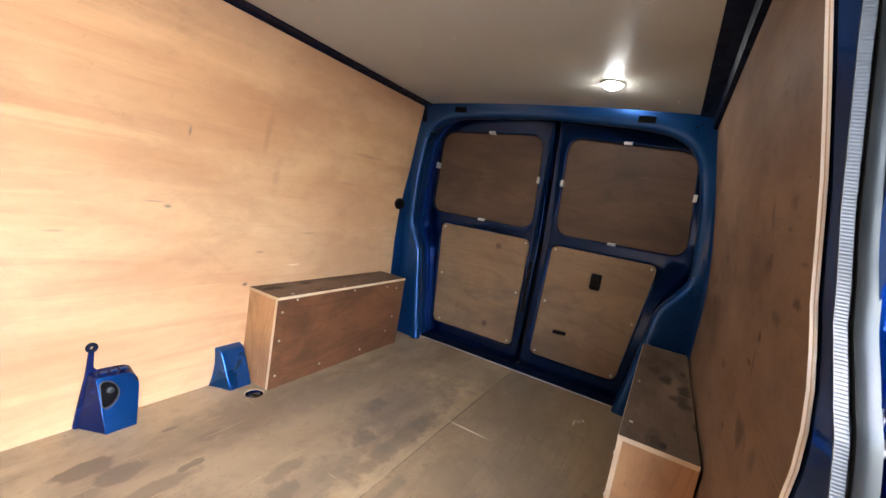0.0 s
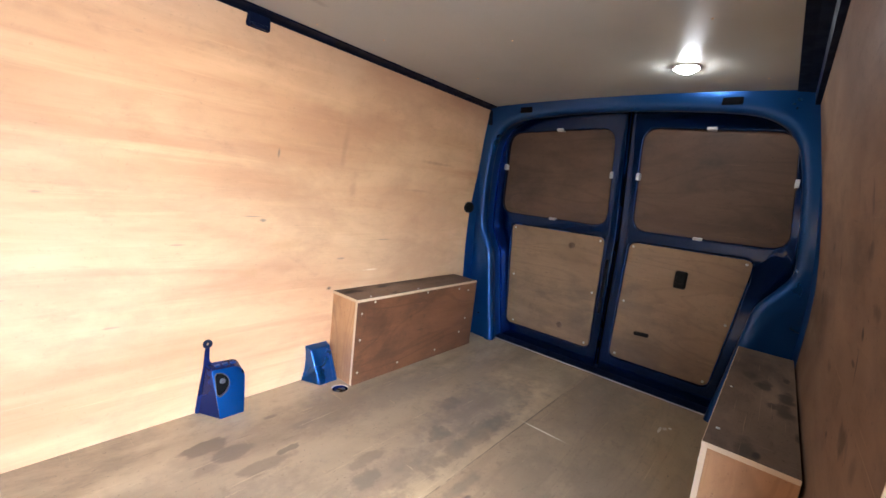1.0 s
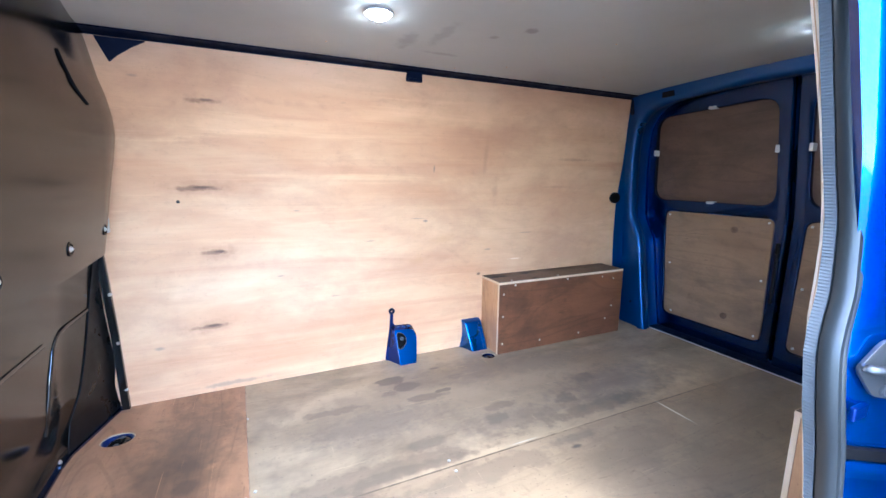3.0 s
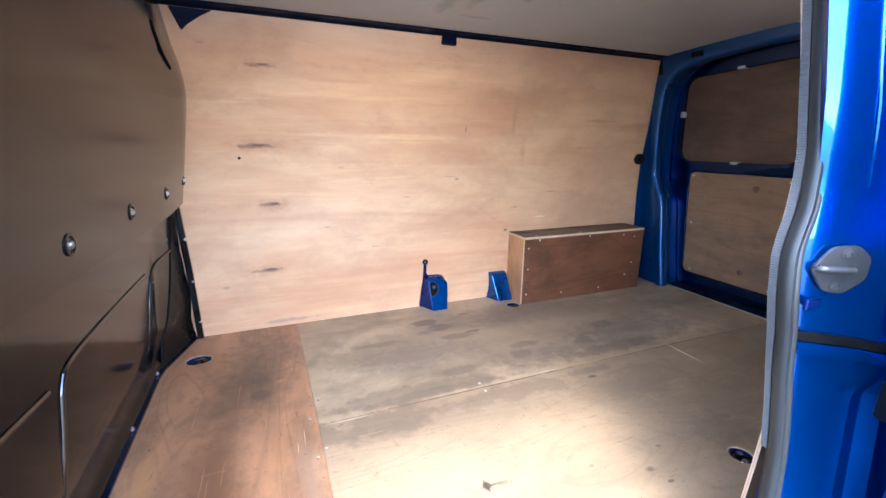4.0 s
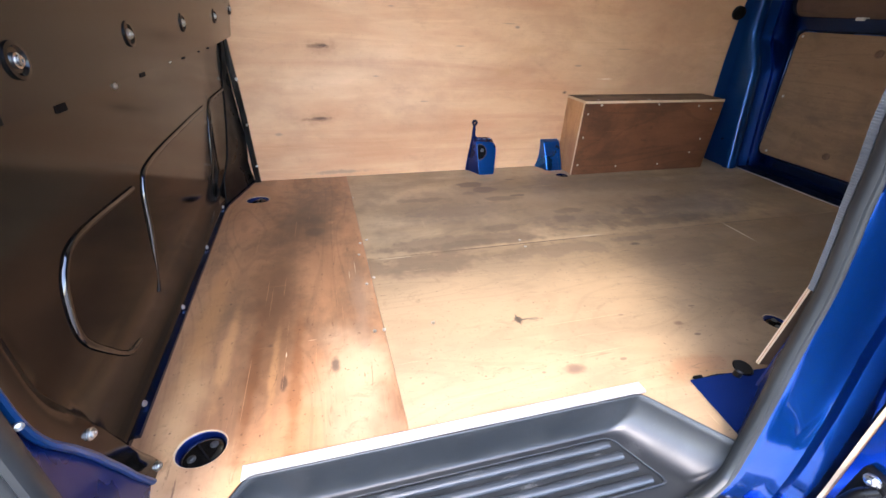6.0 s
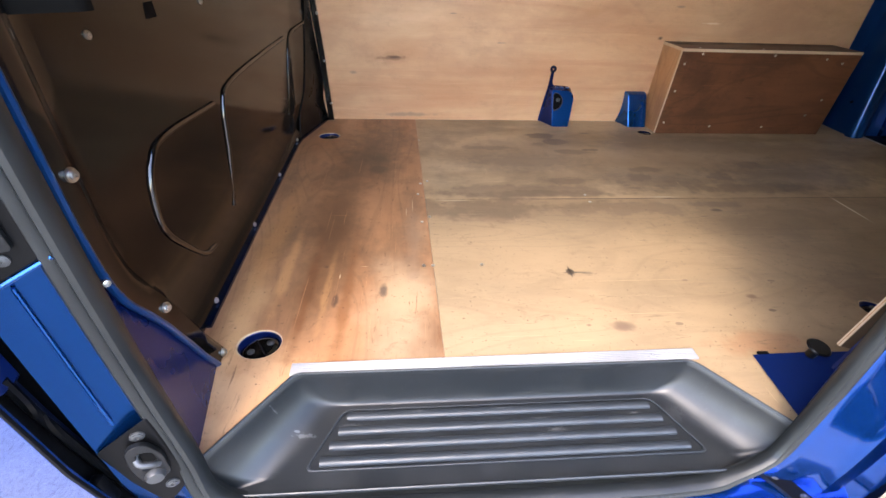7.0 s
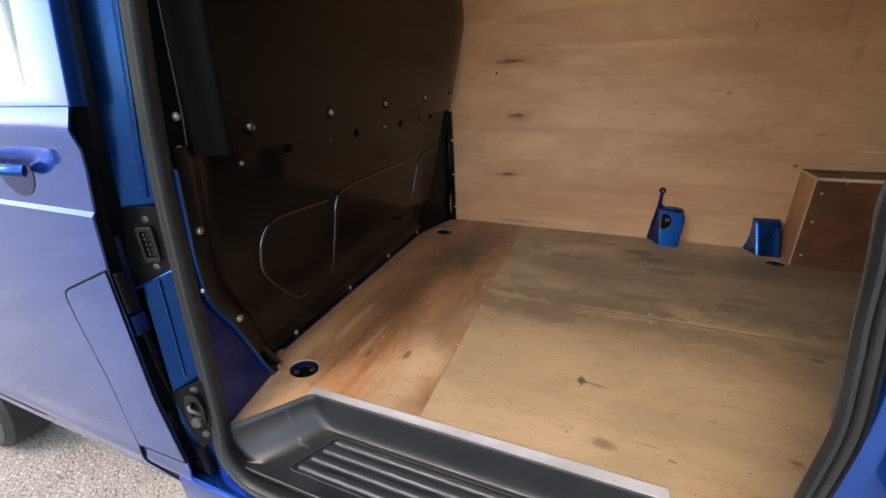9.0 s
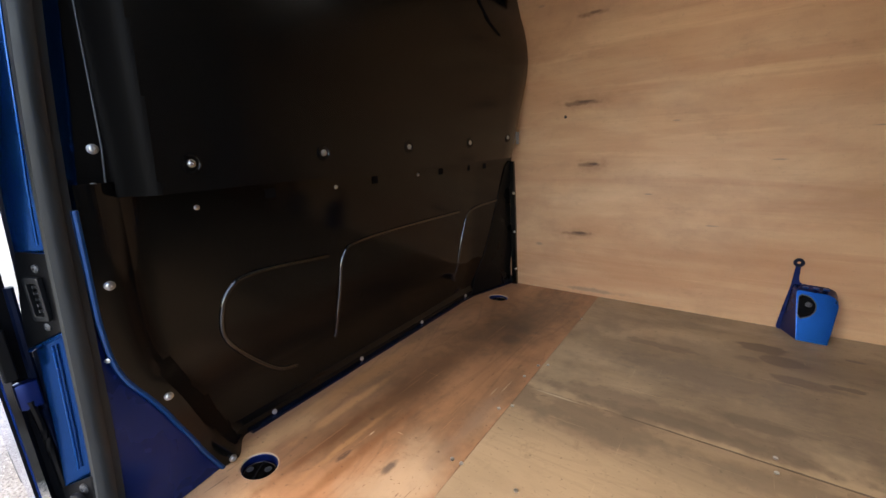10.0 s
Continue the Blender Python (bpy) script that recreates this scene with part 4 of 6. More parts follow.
def wheel_box(x0, x1, yi, yo, h, label):
    """yi: the face towards the load floor; yo: at the lining."""
    s = 1 if yo > yi else -1
    box = thing("wheel_arch_box", label, "plywood box", "wheel arch boxes")
    T = 0.012
    lo, hi = sorted((yi + s * T, yo))
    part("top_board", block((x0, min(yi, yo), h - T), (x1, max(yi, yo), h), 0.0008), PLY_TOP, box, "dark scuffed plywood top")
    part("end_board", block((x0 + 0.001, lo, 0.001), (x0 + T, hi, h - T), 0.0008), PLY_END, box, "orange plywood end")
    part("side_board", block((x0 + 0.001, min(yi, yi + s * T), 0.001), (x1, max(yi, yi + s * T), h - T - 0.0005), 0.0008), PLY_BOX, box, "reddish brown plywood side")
    e = yi - s * 0.0012
    part("top_edge", block((x0, min(e, yi), h - T), (x1, max(e, yi), h), 0.0004), PLY_EDGE, box, "pale cut edge of the top board")
    part("corner_edge", block((x0 - 0.0012, min(yi, yi + s * T), 0.002), (x0, max(yi, yi + s * T), h - T), 0.0004), PLY_EDGE, box, "pale cut edge at the corner")
    part("front_edge", block((x0 - 0.0012, min(yi, yo), h - T), (x0, max(yi, yo), h), 0.0004), PLY_EDGE, box, "pale cut edge of the top board")
    rng = random.Random(4)
    for fx, fz in [(0.02, 0.85), (0.02, 0.55), (0.02, 0.15), (0.3, 0.12), (0.62, 0.12), (0.9, 0.45), (0.9, 0.85), (0.1, 0.93), (0.5, 0.93), (0.8, 0.93), (0.85, 0.25)]:
        screw("screw", (x0 + fx * (x1 - x0) + 0.01, yi - s * 0.0005, fz * h + rng.uniform(-0.01, 0.01)), (0, -s, 0), box, 0.0038)
    for fx in (0.1, 0.45):
        screw("screw", (x0 + fx * (x1 - x0), yi + s * 0.02, h + 0.0003), (0, 0, 1), box, 0.0035)
    return box


wheel_box(1.019, 1.868, 1.306, 1.478, 0.381, "reddish brown plywood wheel arch box against the far lining")
wheel_box(1.034, 2.00, 0.078, -0.095, 0.375, "scuffed plywood wheel arch box against the near lining")

# ---- blue seat belt anchor brackets at the far wall ----


def loft(rows):
    """A pressed sheet through rows of points, bottom row first."""
    bm = bmesh.new()
    grid = [[bm.verts.new(p) for p in r] for r in rows]
    for a, c in zip(grid, grid[1:]):
        for i in range(len(a) - 1):
            bm.faces.new((a[i], a[i + 1], c[i + 1], c[i]))
    return bm


def plain_bracket(label):
    """A pressed steel gusset that rises from the floor to the wall, flared at its foot."""
    b = thing("anchor_bracket", label, "bracket", "brackets at the far wall")
    rows = []
    for t in steps(0, 1, 14):
        z = 0.143 * t
        y = 1.391 + 0.049 * t ** 1.15
        xl, xr = 0.921 - 0.020 * t, 1.012 - 0.016 * t
        foot = 0.030 * (1 - t) ** 2.4
        wl, wr = xl - 0.004 - foot, xr + 0.004 + foot * 0.35
        back = W - 0.002 + bow(z)
        rows.append([(wl, back, z), (xl - 0.002 - foot * 0.35, y + (back - y) * 0.45, z), (xl, y + 0.004, z), (xl + 0.008, y, z), (xl + 0.30 * (xr - xl), y + 0.0015, z), (xr - 0.26 * (xr - xl), y + 0.0015, z), (xr - 0.008, y - 0.001, z), (xr, y + 0.004, z), (wr, back, z)])
    tip = rows[-1]
    rows.append([(x, min(W - 0.002, y + 0.006), 0.147) for x, y, z in tip])
    rows.append([(x, W - 0.002, 0.152) for x, y, z in tip])
    bm = loft(rows)
    edges = [e for e in bm.edges if e.is_manifold and e.calc_face_angle(0) > 0.45]
    bmesh.ops.bevel(bm, geom=edges, offset=0.0025, segments=2, affect="EDGES", profile=0.5)
    part("gusset", bm, BLUE, b, smooth=True)
    crease = [(1.012 - 0.016 * t - 0.024 * (1 - 0.35 * t), 1.3905 + 0.049 * t ** 1.15, 0.143 * t) for t in steps(0.02, 0.96, 10)]
    part("crease", sweep(crease, dot(0.0016, 8)), BLUE, b, smooth=True)
    return b


def bent_bracket(label):
    """A pressed steel bracket: a leaning face that widens upwards with a rounded corner, swept back sides and a D-shaped hole."""
    b = thing("anchor_bracket", label, "bracket", "brackets at the far wall")
    face = rounded([(0.526, 0.0), (0.607, 0.0), (0.626, 0.158), (0.512, 0.164)], [0.003, 0.003, 0.045, 0.010], 9)
    flat, sx = 0.522, 0.040
    d_shape = [(flat, 0.085), (flat + 0.010, 0.075)] + [(flat + 0.004 + sx * math.cos(a), 0.114 + 0.037 * math.sin(a)) for a in steps(-1.15, 1.15, 10)] + [(flat + 0.006, 0.150), (flat - 0.001, 0.142)]
    mid_x, mid_z = flat + 0.020, 0.113

    def grown(k):
        return [(mid_x + (x - mid_x) * k, mid_z + (z - mid_z) * k) for x, z in d_shape]

    def at(a, z, d):
        return (a, 1.389 + 0.048 * (z / 0.16) ** 1.15 + d, z)
    part("face", plate([face, d_shape], at, 0.003, 0.0008, (0.04, 0.08, 0.12)), BLUE, b, smooth="flat")
    part("hole_rim", plate([grown(1.09), grown(0.99)], lambda a, z, d: at(a, z, d - 0.0022), 0.0024, 0.0006), DULL, b, "worn metal rim of the hole", "flat")
    part("hole_back", plate([grown(1.2)], lambda a, z, d: at(a, z, d + 0.014), 0.002), GAP, b, "black plate painting the shade behind the hole")
    m_nut = Matrix.Translation(at(0.549, 0.118, 0.010)) @ Vector((0.0, -1, 0.26)).to_track_quat("Z", "Y").to_matrix().to_4x4()
    part("nut", moved(turned([(0.009, -0.004), (0.009, 0.003), (0.006, 0.004), (0.004, 0.001)], 14), m_nut), DULL, b, smooth=True)
    n = len(face)
    side = bmesh.new()
    front = [side.verts.new(at(a, z, 0.0015)) for a, z in face]
    back = []
    for a, z in face:
        out = (a - 0.567) / 0.05
        foot = (1 - min(1.0, z / 0.17)) ** 1.3
        move = -(0.010 + 0.042 * foot) if out < 0 else 0.004 - 0.004 * foot
        back.append(side.verts.new((a + move * min(1.0, abs(out)), W - 0.001 + bow(z), z + 0.013 * smooth01((z - 0.11) / 0.05))))
    for i in range(n):
        j = (i + 1) % n
        side.faces.new((front[i], front[j], back[j], back[i]))
    # Sides take the darker blue so that their shade is in the colour.
    part("sides", side, BLUE_IN, b, "swept back sides, darker blue to paint their shade", True)
    for x in (0.536, 0.562, 0.588):
        part("top_slot", block((x - 0.008, 1.444, 0.169), (x + 0.008, 1.458, 0.1745), 0.001), BLUE, b, "small pressed notch along the top")
    return b


b1 = bent_bracket("blue painted steel seat belt anchor bracket with an upright tongue")
loop = rounded([(0.474, 0.0), (0.486, 0.09), (0.498, 0.165), (0.503, 0.240), (0.517, 0.240), (0.517, 0.185), (0.534, 0.172), (0.54, 0.0)], 0.012, 4)
part("tongue", plate([loop], lambda a, b, d: (a, W - 0.010 + d, b), 0.006, 0.001), BLUE_IN, b1, "thin upright blue tongue")
eye_o, eye_i = circle(0.510, 0.251, 0.0155, n=20), circle(0.510, 0.251, 0.005, n=14)
part("eye", plate([eye_o, eye_i], lambda a, b, d: (a, W - 0.013 + d, b), 0.008, 0.0015), NAVY, b1, "dark eyelet", True)
plain_bracket("plain blue painted steel bracket beside the wheel arch box")

# ---- lashing eyes sunk in the floor ----


def lashing(i, turn, label):
    x, y, rx, ry = RINGS[i]
    t = thing("lashing_eye", label, "lashing eye", "lashing eyes in the floor")
    bm = moved(turned([(1.03, 0.0), (0.99, -0.05), (0.97, -0.7), (0.9, -0.9), (0.3, -0.95)], 28, lid=False), Matrix.Translation((x, y, -0.004)) @ Matrix.Diagonal((rx * 0.915, ry * 0.915, 0.022, 1)))
    part("cup", bm, BLUE_IN, t, "blue sunken cup, darkened for shade", True)
    rot = Matrix.Translation((x, y, -0.010)) @ pose(0, 0, 0, 0, 0, turn)
    dome = moved(turned([(0.86, -0.5), (0.86, -0.12), (0.80, 0.02), (0.55, 0.14), (0.15, 0.18)], 28), rot @ Matrix.Translation((-0.05 * rx, -0.10 * ry, 0)) @ Matrix.Diagonal((rx, ry * 0.94, 0.018, 1)))
    part("shell", dome, BLACK_RIB, t, "glossy black moulded shell", True)
    part("slot", moved(block((-0.0016, -ry * 0.86, 0.001), (0.0016, ry * 0.50, 0.0042), 0.0006), rot), GAP, t, "narrow slot across the shell")
    for q in (-1, 1):
        bm = moved(bolt_mesh(0.006, 0.004), rot @ Matrix.Translation((q * rx * 0.44, -ry * 0.1, 0.0018)))
        part("screw", bm, DULL, t, smooth=True)
    return t


lashing(0, 35, "black lashing eye with two screws sunk near the step")
lashing(1, 80, "black lashing eye in a round cut-out near the bulkhead")
lashing(2, 10, "black lashing eye in a round cut-out beside the wheel arch box")
lashing(3, 60, "black lashing eye in a round cut-out in the worn floor")
lashing(4, 0, "black lashing eye near the rear doors")

# ---- ceiling lights ----
for x, y, lab in ((1.570, 0.366, "round lit LED ceiling light towards the rear"), (0.301, 0.893, "round lit LED ceiling light in the middle")):
    z = crown(y)
    lt = thing("ceiling_light", lab, "ceiling light", "ceiling lights")
    part("housing", moved(turned([(0.044, 0.004), (0.044, -0.004), (0.042, -0.0065), (0.0382, -0.0065), (0.0380, -0.003)], 28), Matrix.Translation((x, y, z))), WHITE_CLIP, lt, "white round housing", True)
    part("diffuser", moved(turned([(0.032, -0.002), (0.032, -0.008), (0.028, -0.014), (0.018, -0.019), (0.006, -0.021)], 28), Matrix.Translation((x, y, z))), LAMP, lt, "glowing white diffuser", True)

# roof bracket under the far rail
rb = thing("roof_bracket", "small blue bracket under the roof rail, darkened for shade", "bracket")
part("bracket_block", block((0.564, 1.385, 1.304), (0.640, 1.412, 1.352), 0.008), NAVY, rb)
part("bracket_lip", block((0.572, 1.374, 1.304), (0.632, 1.390, 1.316), 0.004), NAVY, rb)
rc = thing("roof_gusset", "blue corner gusset at the roof rail front end, darkened for shade", "gusset")
gus = [(-0.50, 1.335), (-0.36, 1.335), (-0.40, 1.315), (-0.445, 1.285), (-0.47, 1.262)]
part("gusset_plate", plate([rounded(gus, [0.004, 0.004, 0.01, 0.01, 0.004], 3)], lambda a, b, d: (a, W + bow(b) - 0.010 + d, b), 0.008, 0.001), NAVY, rc)
rg = thing("roof_gusset", "blue corner gusset between roof rail and rear frame, darkened for shade", "gusset")
part("gusset_plate", block((1.915, 1.372, 1.258), (1.985, 1.398, 1.350), 0.008), NAVY, rg, smooth=True)
# round black plug at the end of the far lining
kb = thing("buffer_plug", "round black rubber plug at the edge of the plywood lining", "rubber plug")
bm = moved(turned([(0.030, -0.005), (0.034, 0.004), (0.032, 0.014), (0.024, 0.018), (0.010, 0.016)], 22), Matrix.Translation((1.940, W + 0.002, 0.783)) @ Vector((-0.3, -1, 0)).to_track_quat("Z", "Y").to_matrix().to_4x4())
part("plug_body", bm, PLASTIC_FLAT, kb, smooth=True)

# ---- bulkhead ----
bulk = thing("bulkhead", "black painted steel bulkhead behind the cab", "bulkhead")


def flange_y(z):
    """The bulkhead's edge at the door pillar."""
    return lerp([(0.0, -0.008), (0.03, -0.022), (0.07, -0.040), (0.12, -0.058), (0.17, -0.079), (0.20, -0.090), (0.25, -0.114), (0.29, -0.136), (0.32, -0.148), (0.36, -0.155), (0.43, -0.158), (0.5, -0.156), (0.65, -0.152), (1.3, -0.11)], z)


def low_x(y, z):
    x = -0.628 - 0.032 * y * (1 - 0.4 * z / 0.63) + 0.050 * z / 0.63
    x -= 0.014 * smooth01((z - 0.022) / 0.03) * (1 - smooth01((z - 0.08) / 0.12))
    x += 0.30 * max(0.0, y - 1.185) * (1 - smooth01(z / 0.6) * 0.85)
    x += max(0.0, -0.565 + 0.05 * z - x) * smooth01((flange_y(z) + 0.085 - y) / 0.055)
    return x


ys = sorted(set(steps(-0.03, 0.16, 14) + steps(0.16, 1.14, 12) + steps(1.14, 1.50, 12)))
zs = sorted(set([0.001, 0.012, 0.024, 0.032, 0.042, 0.055] + steps(0.08, 0.66, 22)))


def low(y, z):
    if y < 0.16:
        y = 0.16 + (y - 0.16) * (0.16 - flange_y(z)) / 0.19
    return (low_x(y, z), y, z)


part("lower_panel", sheet(low, ys, zs, (-0.004, 0, 0)), BLACK_STEEL, bulk, "glossy black lower panel with pressed ribs", True)


def up_x(y, z):
    """The bowed upper panel: a rolled return at the doorway runs back to the bolted flange."""
    x = -0.507 + 0.045 * (z - 0.63)
    x -= lerp([(0.63, 0.115), (0.80, 0.08), (1.0, 0.035), (1.2, 0.02)], z) * (1 - math.sqrt(max(0.0, 1 - min(1.0, max(0.0, (y - 1.26) / 0.235)) ** 2)))
    x += lerp([(0.63, -0.020), (0.76, -0.006), (0.89, 0.005), (1.02, 0.013), (1.12, 0.003), (1.21, -0.025), (1.39, -0.06)], z) * smooth01((y - 0.9) / 0.45)
    roll = min(1.0, max(0.0, (-0.040 - y) / 0.050))
    back = -0.560 + 0.02 * (z - 0.63)
    return back + (x - back) * (0.5 + 0.5 * math.cos(math.pi * roll))


def upper(y, z):
    yy = y
    if y < 0.2:
        yy = 0.2 + (y - 0.2) * (0.2 - flange_y(z)) / 0.365
    return (up_x(yy, z), yy, z)


ysu = sorted(set(steps(-0.165, 0.10, 44) + steps(0.10, 1.28, 8) + steps(1.28, 1.4895, 14)))
bm = sheet(upper, ysu, sorted(set([0.632, 0.64, 0.655] + steps(0.68, 1.39, 12))))
rim = [e for e in bm.edges if e.is_boundary and max(abs(v.co.z - 0.632) for v in e.verts) < 1e-4]
made = bmesh.ops.extrude_edge_only(bm, edges=rim)
for v in made["geom"]:
    if isinstance(v, bmesh.types.BMVert):
        v.co.x -= 0.13
        v.co.z += 0.006
rim = [e for e in bm.edges if e.is_boundary and all(abs(v.co.y - flange_y(v.co.z)) < 0.012 for v in e.verts) and abs(e.verts[0].co.z - e.verts[1].co.z) > 0.005]
made = bmesh.ops.extrude_edge_only(bm, edges=rim)
for v in made["geom"]:
    if isinstance(v, bmesh.types.BMVert):
        v.co.x -= 0.09
edge_faces = [f for f in bm.faces if f.calc_center_median().y < -0.038]
ret = bmesh.new()
twin = {v: ret.verts.new(v.co) for v in {v for f in edge_faces for v in f.verts}}
for f in edge_faces:
    ret.faces.new([twin[v] for v in f.verts])
bmesh.ops.delete(bm, geom=edge_faces, context="FACES")
part("panel_return", ret, BLACK_MATT, bulk, "matt black rolled return with a bolted flange", True)
# Bright bead added along the return to paint its thin highlight.
edge_line = [(up_x(y, z) + 0.003, y, z) for y, z in ((lerp([(0.64, -0.104), (0.716, -0.096), (1.0, -0.086), (1.3, -0.072)], z), z) for z in steps(0.645, 1.33, 20))]
part("return_edge", sweep(edge_line, dot(0.0016, 8), up=(1, 0, 0)), DULL, bulk, "thin bright bead painting the highlight on the flange edge", True)
part("upper_panel", bm, BLACK_SATIN, bulk, "satin black upper panel bowed towards the load space", True)


def rib(pts, r=0.006):
    path = curve([(low_x(y, z) + 0.001, y, z) for y, z in pts], 8)
    part("rib", sweep(path, [(a, b) for a, b in dot(r, 10, 0.8)], up=(1, 0, 0)), BLACK_RIB, bulk, "pressed rib", True)


rib([(0.375, 0.407), (0.15, 0.420), (0.088, 0.396), (0.064, 0.345), (0.064, 0.282), (0.112, 0.212), (0.190, 0.134), (0.25, 0.112)])
rib([(1.06, 0.428), (0.80, 0.430), (0.506, 0.425), (0.432, 0.394), (0.409, 0.276), (0.390, 0.142)])
rib([(1.36, 0.438), (1.16, 0.420), (1.108, 0.34), (1.086, 0.255), (1.072, 0.155)])


def bulk_bolt(p, n=(1, 0, 0), r=0.009, washer=False):
    m = Matrix.Translation(p) @ Vector(n).to_track_quat("Z", "Y").to_matrix().to_4x4()
    part("bolt", moved(bolt_mesh(r, r * 0.9), m), STEEL, bulk, "zinc plated bolt", True)
    if washer:
        part("bolt_recess", moved(turned([(0.019, -0.003), (0.019, 0.0015), (0.015, 0.002), (0.012, -0.001)], 22), m), BLACK_STEEL, bulk, "round pressed recess", True)


for y, z in [(0.019, 0.684), (0.322, 0.692), (0.640, 0.698), (0.985, 0.704), (1.30, 0.72)]:
    bulk_bolt((up_x(y, z) + 0.001, y, z), r=0.0058, washer=True)
for y, z in [(0.045, 0.594), (0.415, 0.598), (0.783, 0.603)]:
    bulk_bolt((low_x(y, z) + 0.001, y, z), r=0.0042)
for y in (0.161, 0.488, 0.821, 1.155):
    bulk_bolt((low_x(y, 0.018) + 0.001, y, 0.018), (1, 0, 0.4), 0.005)
for y, z in [(0.012, 0.010), (-0.085, 0.234), (-0.135, 0.485), (-0.118, 0.652), (-0.108, 0.716), (-0.10, 1.0)]:
    x = up_x(y, z) if z > 0.64 else low_x(y, z)
    bulk_bolt((x + 0.001, y, z), r=0.0064)
for y, w in [(0.214, 0.014), (0.570, 0.013), (0.920, 0.013), (1.121, 0.007), (1.249, 0.011)]:
    p = low_x(y, 0.604)
    part("slot", block((p - 0.004, y - w, 0.593), (p + 0.0015, y + w, 0.615)), GAP, bulk, "small dark slot under the lip")
part("tab", block((-0.552, 1.455, 0.69), (-0.546, 1.477, 0.745), 0.001), ALU, bulk, "thin pale tab at the lining's edge")
# Dark line laid on the panel as a painted reflection of the rail.
rail_mirror = [(up_x(y, z) + 0.001, y, z) for y, z in ((1.02, 1.20), (1.06, 1.165), (1.11, 1.125), (1.18, 1.094))]
part("panel_line", sweep(curve(rail_mirror, 4), dot(0.0035, 6), up=(1, 0, 0)), GAP, bulk, "short dark line painting the roof rail reflected in the panel")
facet = [(1.200, 0.004), (1.470, 0.004), (1.474, 0.61), (1.435, 0.60), (1.36, 0.42), (1.27, 0.20)]
part("corner_facet", plate([rounded(facet, [0.005, 0.005, 0.005, 0.01, 0.08, 0.08], 5)], lambda a, b, d: (low_x(a, b) + 0.001 + d, a, b), 0.003, 0.0, (0.1, 0.2, 0.3, 0.4, 0.5)), PLASTIC_FLAT, bulk, "matt black folded corner", True)
# side flange against the far lining
bm = sweep([(-0.566, 1.470, 0.0), (-0.572, 1.474, 0.3), (-0.590, 1.487, 0.61)], [(-0.010, -0.012), (0.010, -0.012), (0.010, 0.012), (-0.010, 0.012)], up=(1, 0, 0))
part("side_flange", bm, BLACK_STEEL, bulk)
for z in (0.08, 0.27, 0.46):
    bulk_bolt((-0.556 - 0.03 * z, 1.466, z), (1, -0.5, 0), 0.005)
# blue painted edge showing along the floor
bm = sweep([(low_x(y, 0.0) + 0.006, y, 0.004) for y in steps(0.09, 1.49, 20)], [(-0.007, -0.004), (0.006, -0.004), (0.006, 0.004), (-0.007, 0.006)])
part("floor_edge", bm, BLUE_DOOR, body, "blue painted edge under the bulkhead")

# ---- door pillars ----


def seal_left(z):
    return (lerp([(-0.14, -0.505), (0.0, -0.520), (0.2, -0.539), (0.45, -0.545), (0.65, -0.538), (0.9, -0.520), (1.25, -0.480)], z),
            lerp([(-0.14, -0.238), (0.0, -0.227), (0.2, -0.206), (0.45, -0.191), (0.65, -0.181), (0.9, -0.162), (1.25, -0.122)], z))


B_SEC = [(-0.078, 0.0), (-0.078, -0.036), (-0.073, -0.041), (-0.040, -0.014), (-0.036, -0.009), (-0.014, 0.002), (-0.004, 0.012), (-0.012, 0.030), (-0.03, 0.050), (-0.078, 0.050)]
rows = []
for z in steps(-0.19, 1.42, 27):
    x, y = seal_left(z)
    k = smooth01((0.03 - z) / 0.15)
    rows.append([(x + a, y + b * (1 - 0.9 * k) if i < 4 else y + b, z) for i, (a, b) in enumerate(B_SEC)])
bm = bmesh.new()
grid = [[bm.verts.new(p) for p in r] for r in rows]
for a, c in zip(grid, grid[1:]):
    for i in range(len(B_SEC)):
        j = (i + 1) % len(B_SEC)
        bm.faces.new((a[i], a[j], c[j], c[i]))
bm.faces.new(grid[0])
bm.faces.new(grid[-1][::-1])
part("front_pillar", bm, BLUE_PILLAR, body, "blue door pillar with a crease, in a darkened paint copy", True)
# inner foot of the pillar, a smooth blue gusset down to the floor


def pillar_foot(u, v):
    z = 0.46 * v
    yo = -0.212 + 0.03 * v
    yi = flange_y(z) - 0.002
    y = yo + (yi - yo) * u
    x = -0.530 - 0.014 * v - (0.040 - 0.030 * v) * u
    return (x, y, 0.001 + z)


part("near_side_inner", sheet(lambda x, z: (x, -0.150 + (near_y(z) + 0.118), z), steps(0.63, 2.2, 4), steps(-0.03, 1.42, 14), (0, -0.005, 0)), BLUE_IN, body, "blue inner side panel behind the lining")
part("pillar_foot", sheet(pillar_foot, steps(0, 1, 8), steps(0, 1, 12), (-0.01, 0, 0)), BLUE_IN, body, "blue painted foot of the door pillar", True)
edge_pts = [(-0.567 + 0.05 * z, flange_y(z) - 0.003, z) for z in steps(0.0, 0.62, 32)]
part("pillar_edge", sweep(edge_pts, dot(0.0055, 8), up=(1, 0, 0)), BLUE_MID, body, "rolled blue edge beside the bulkhead", True)
screw("screw", (-0.545, -0.163, 0.352), (0.8, -0.6, 0), body, 0.0036, STEEL)

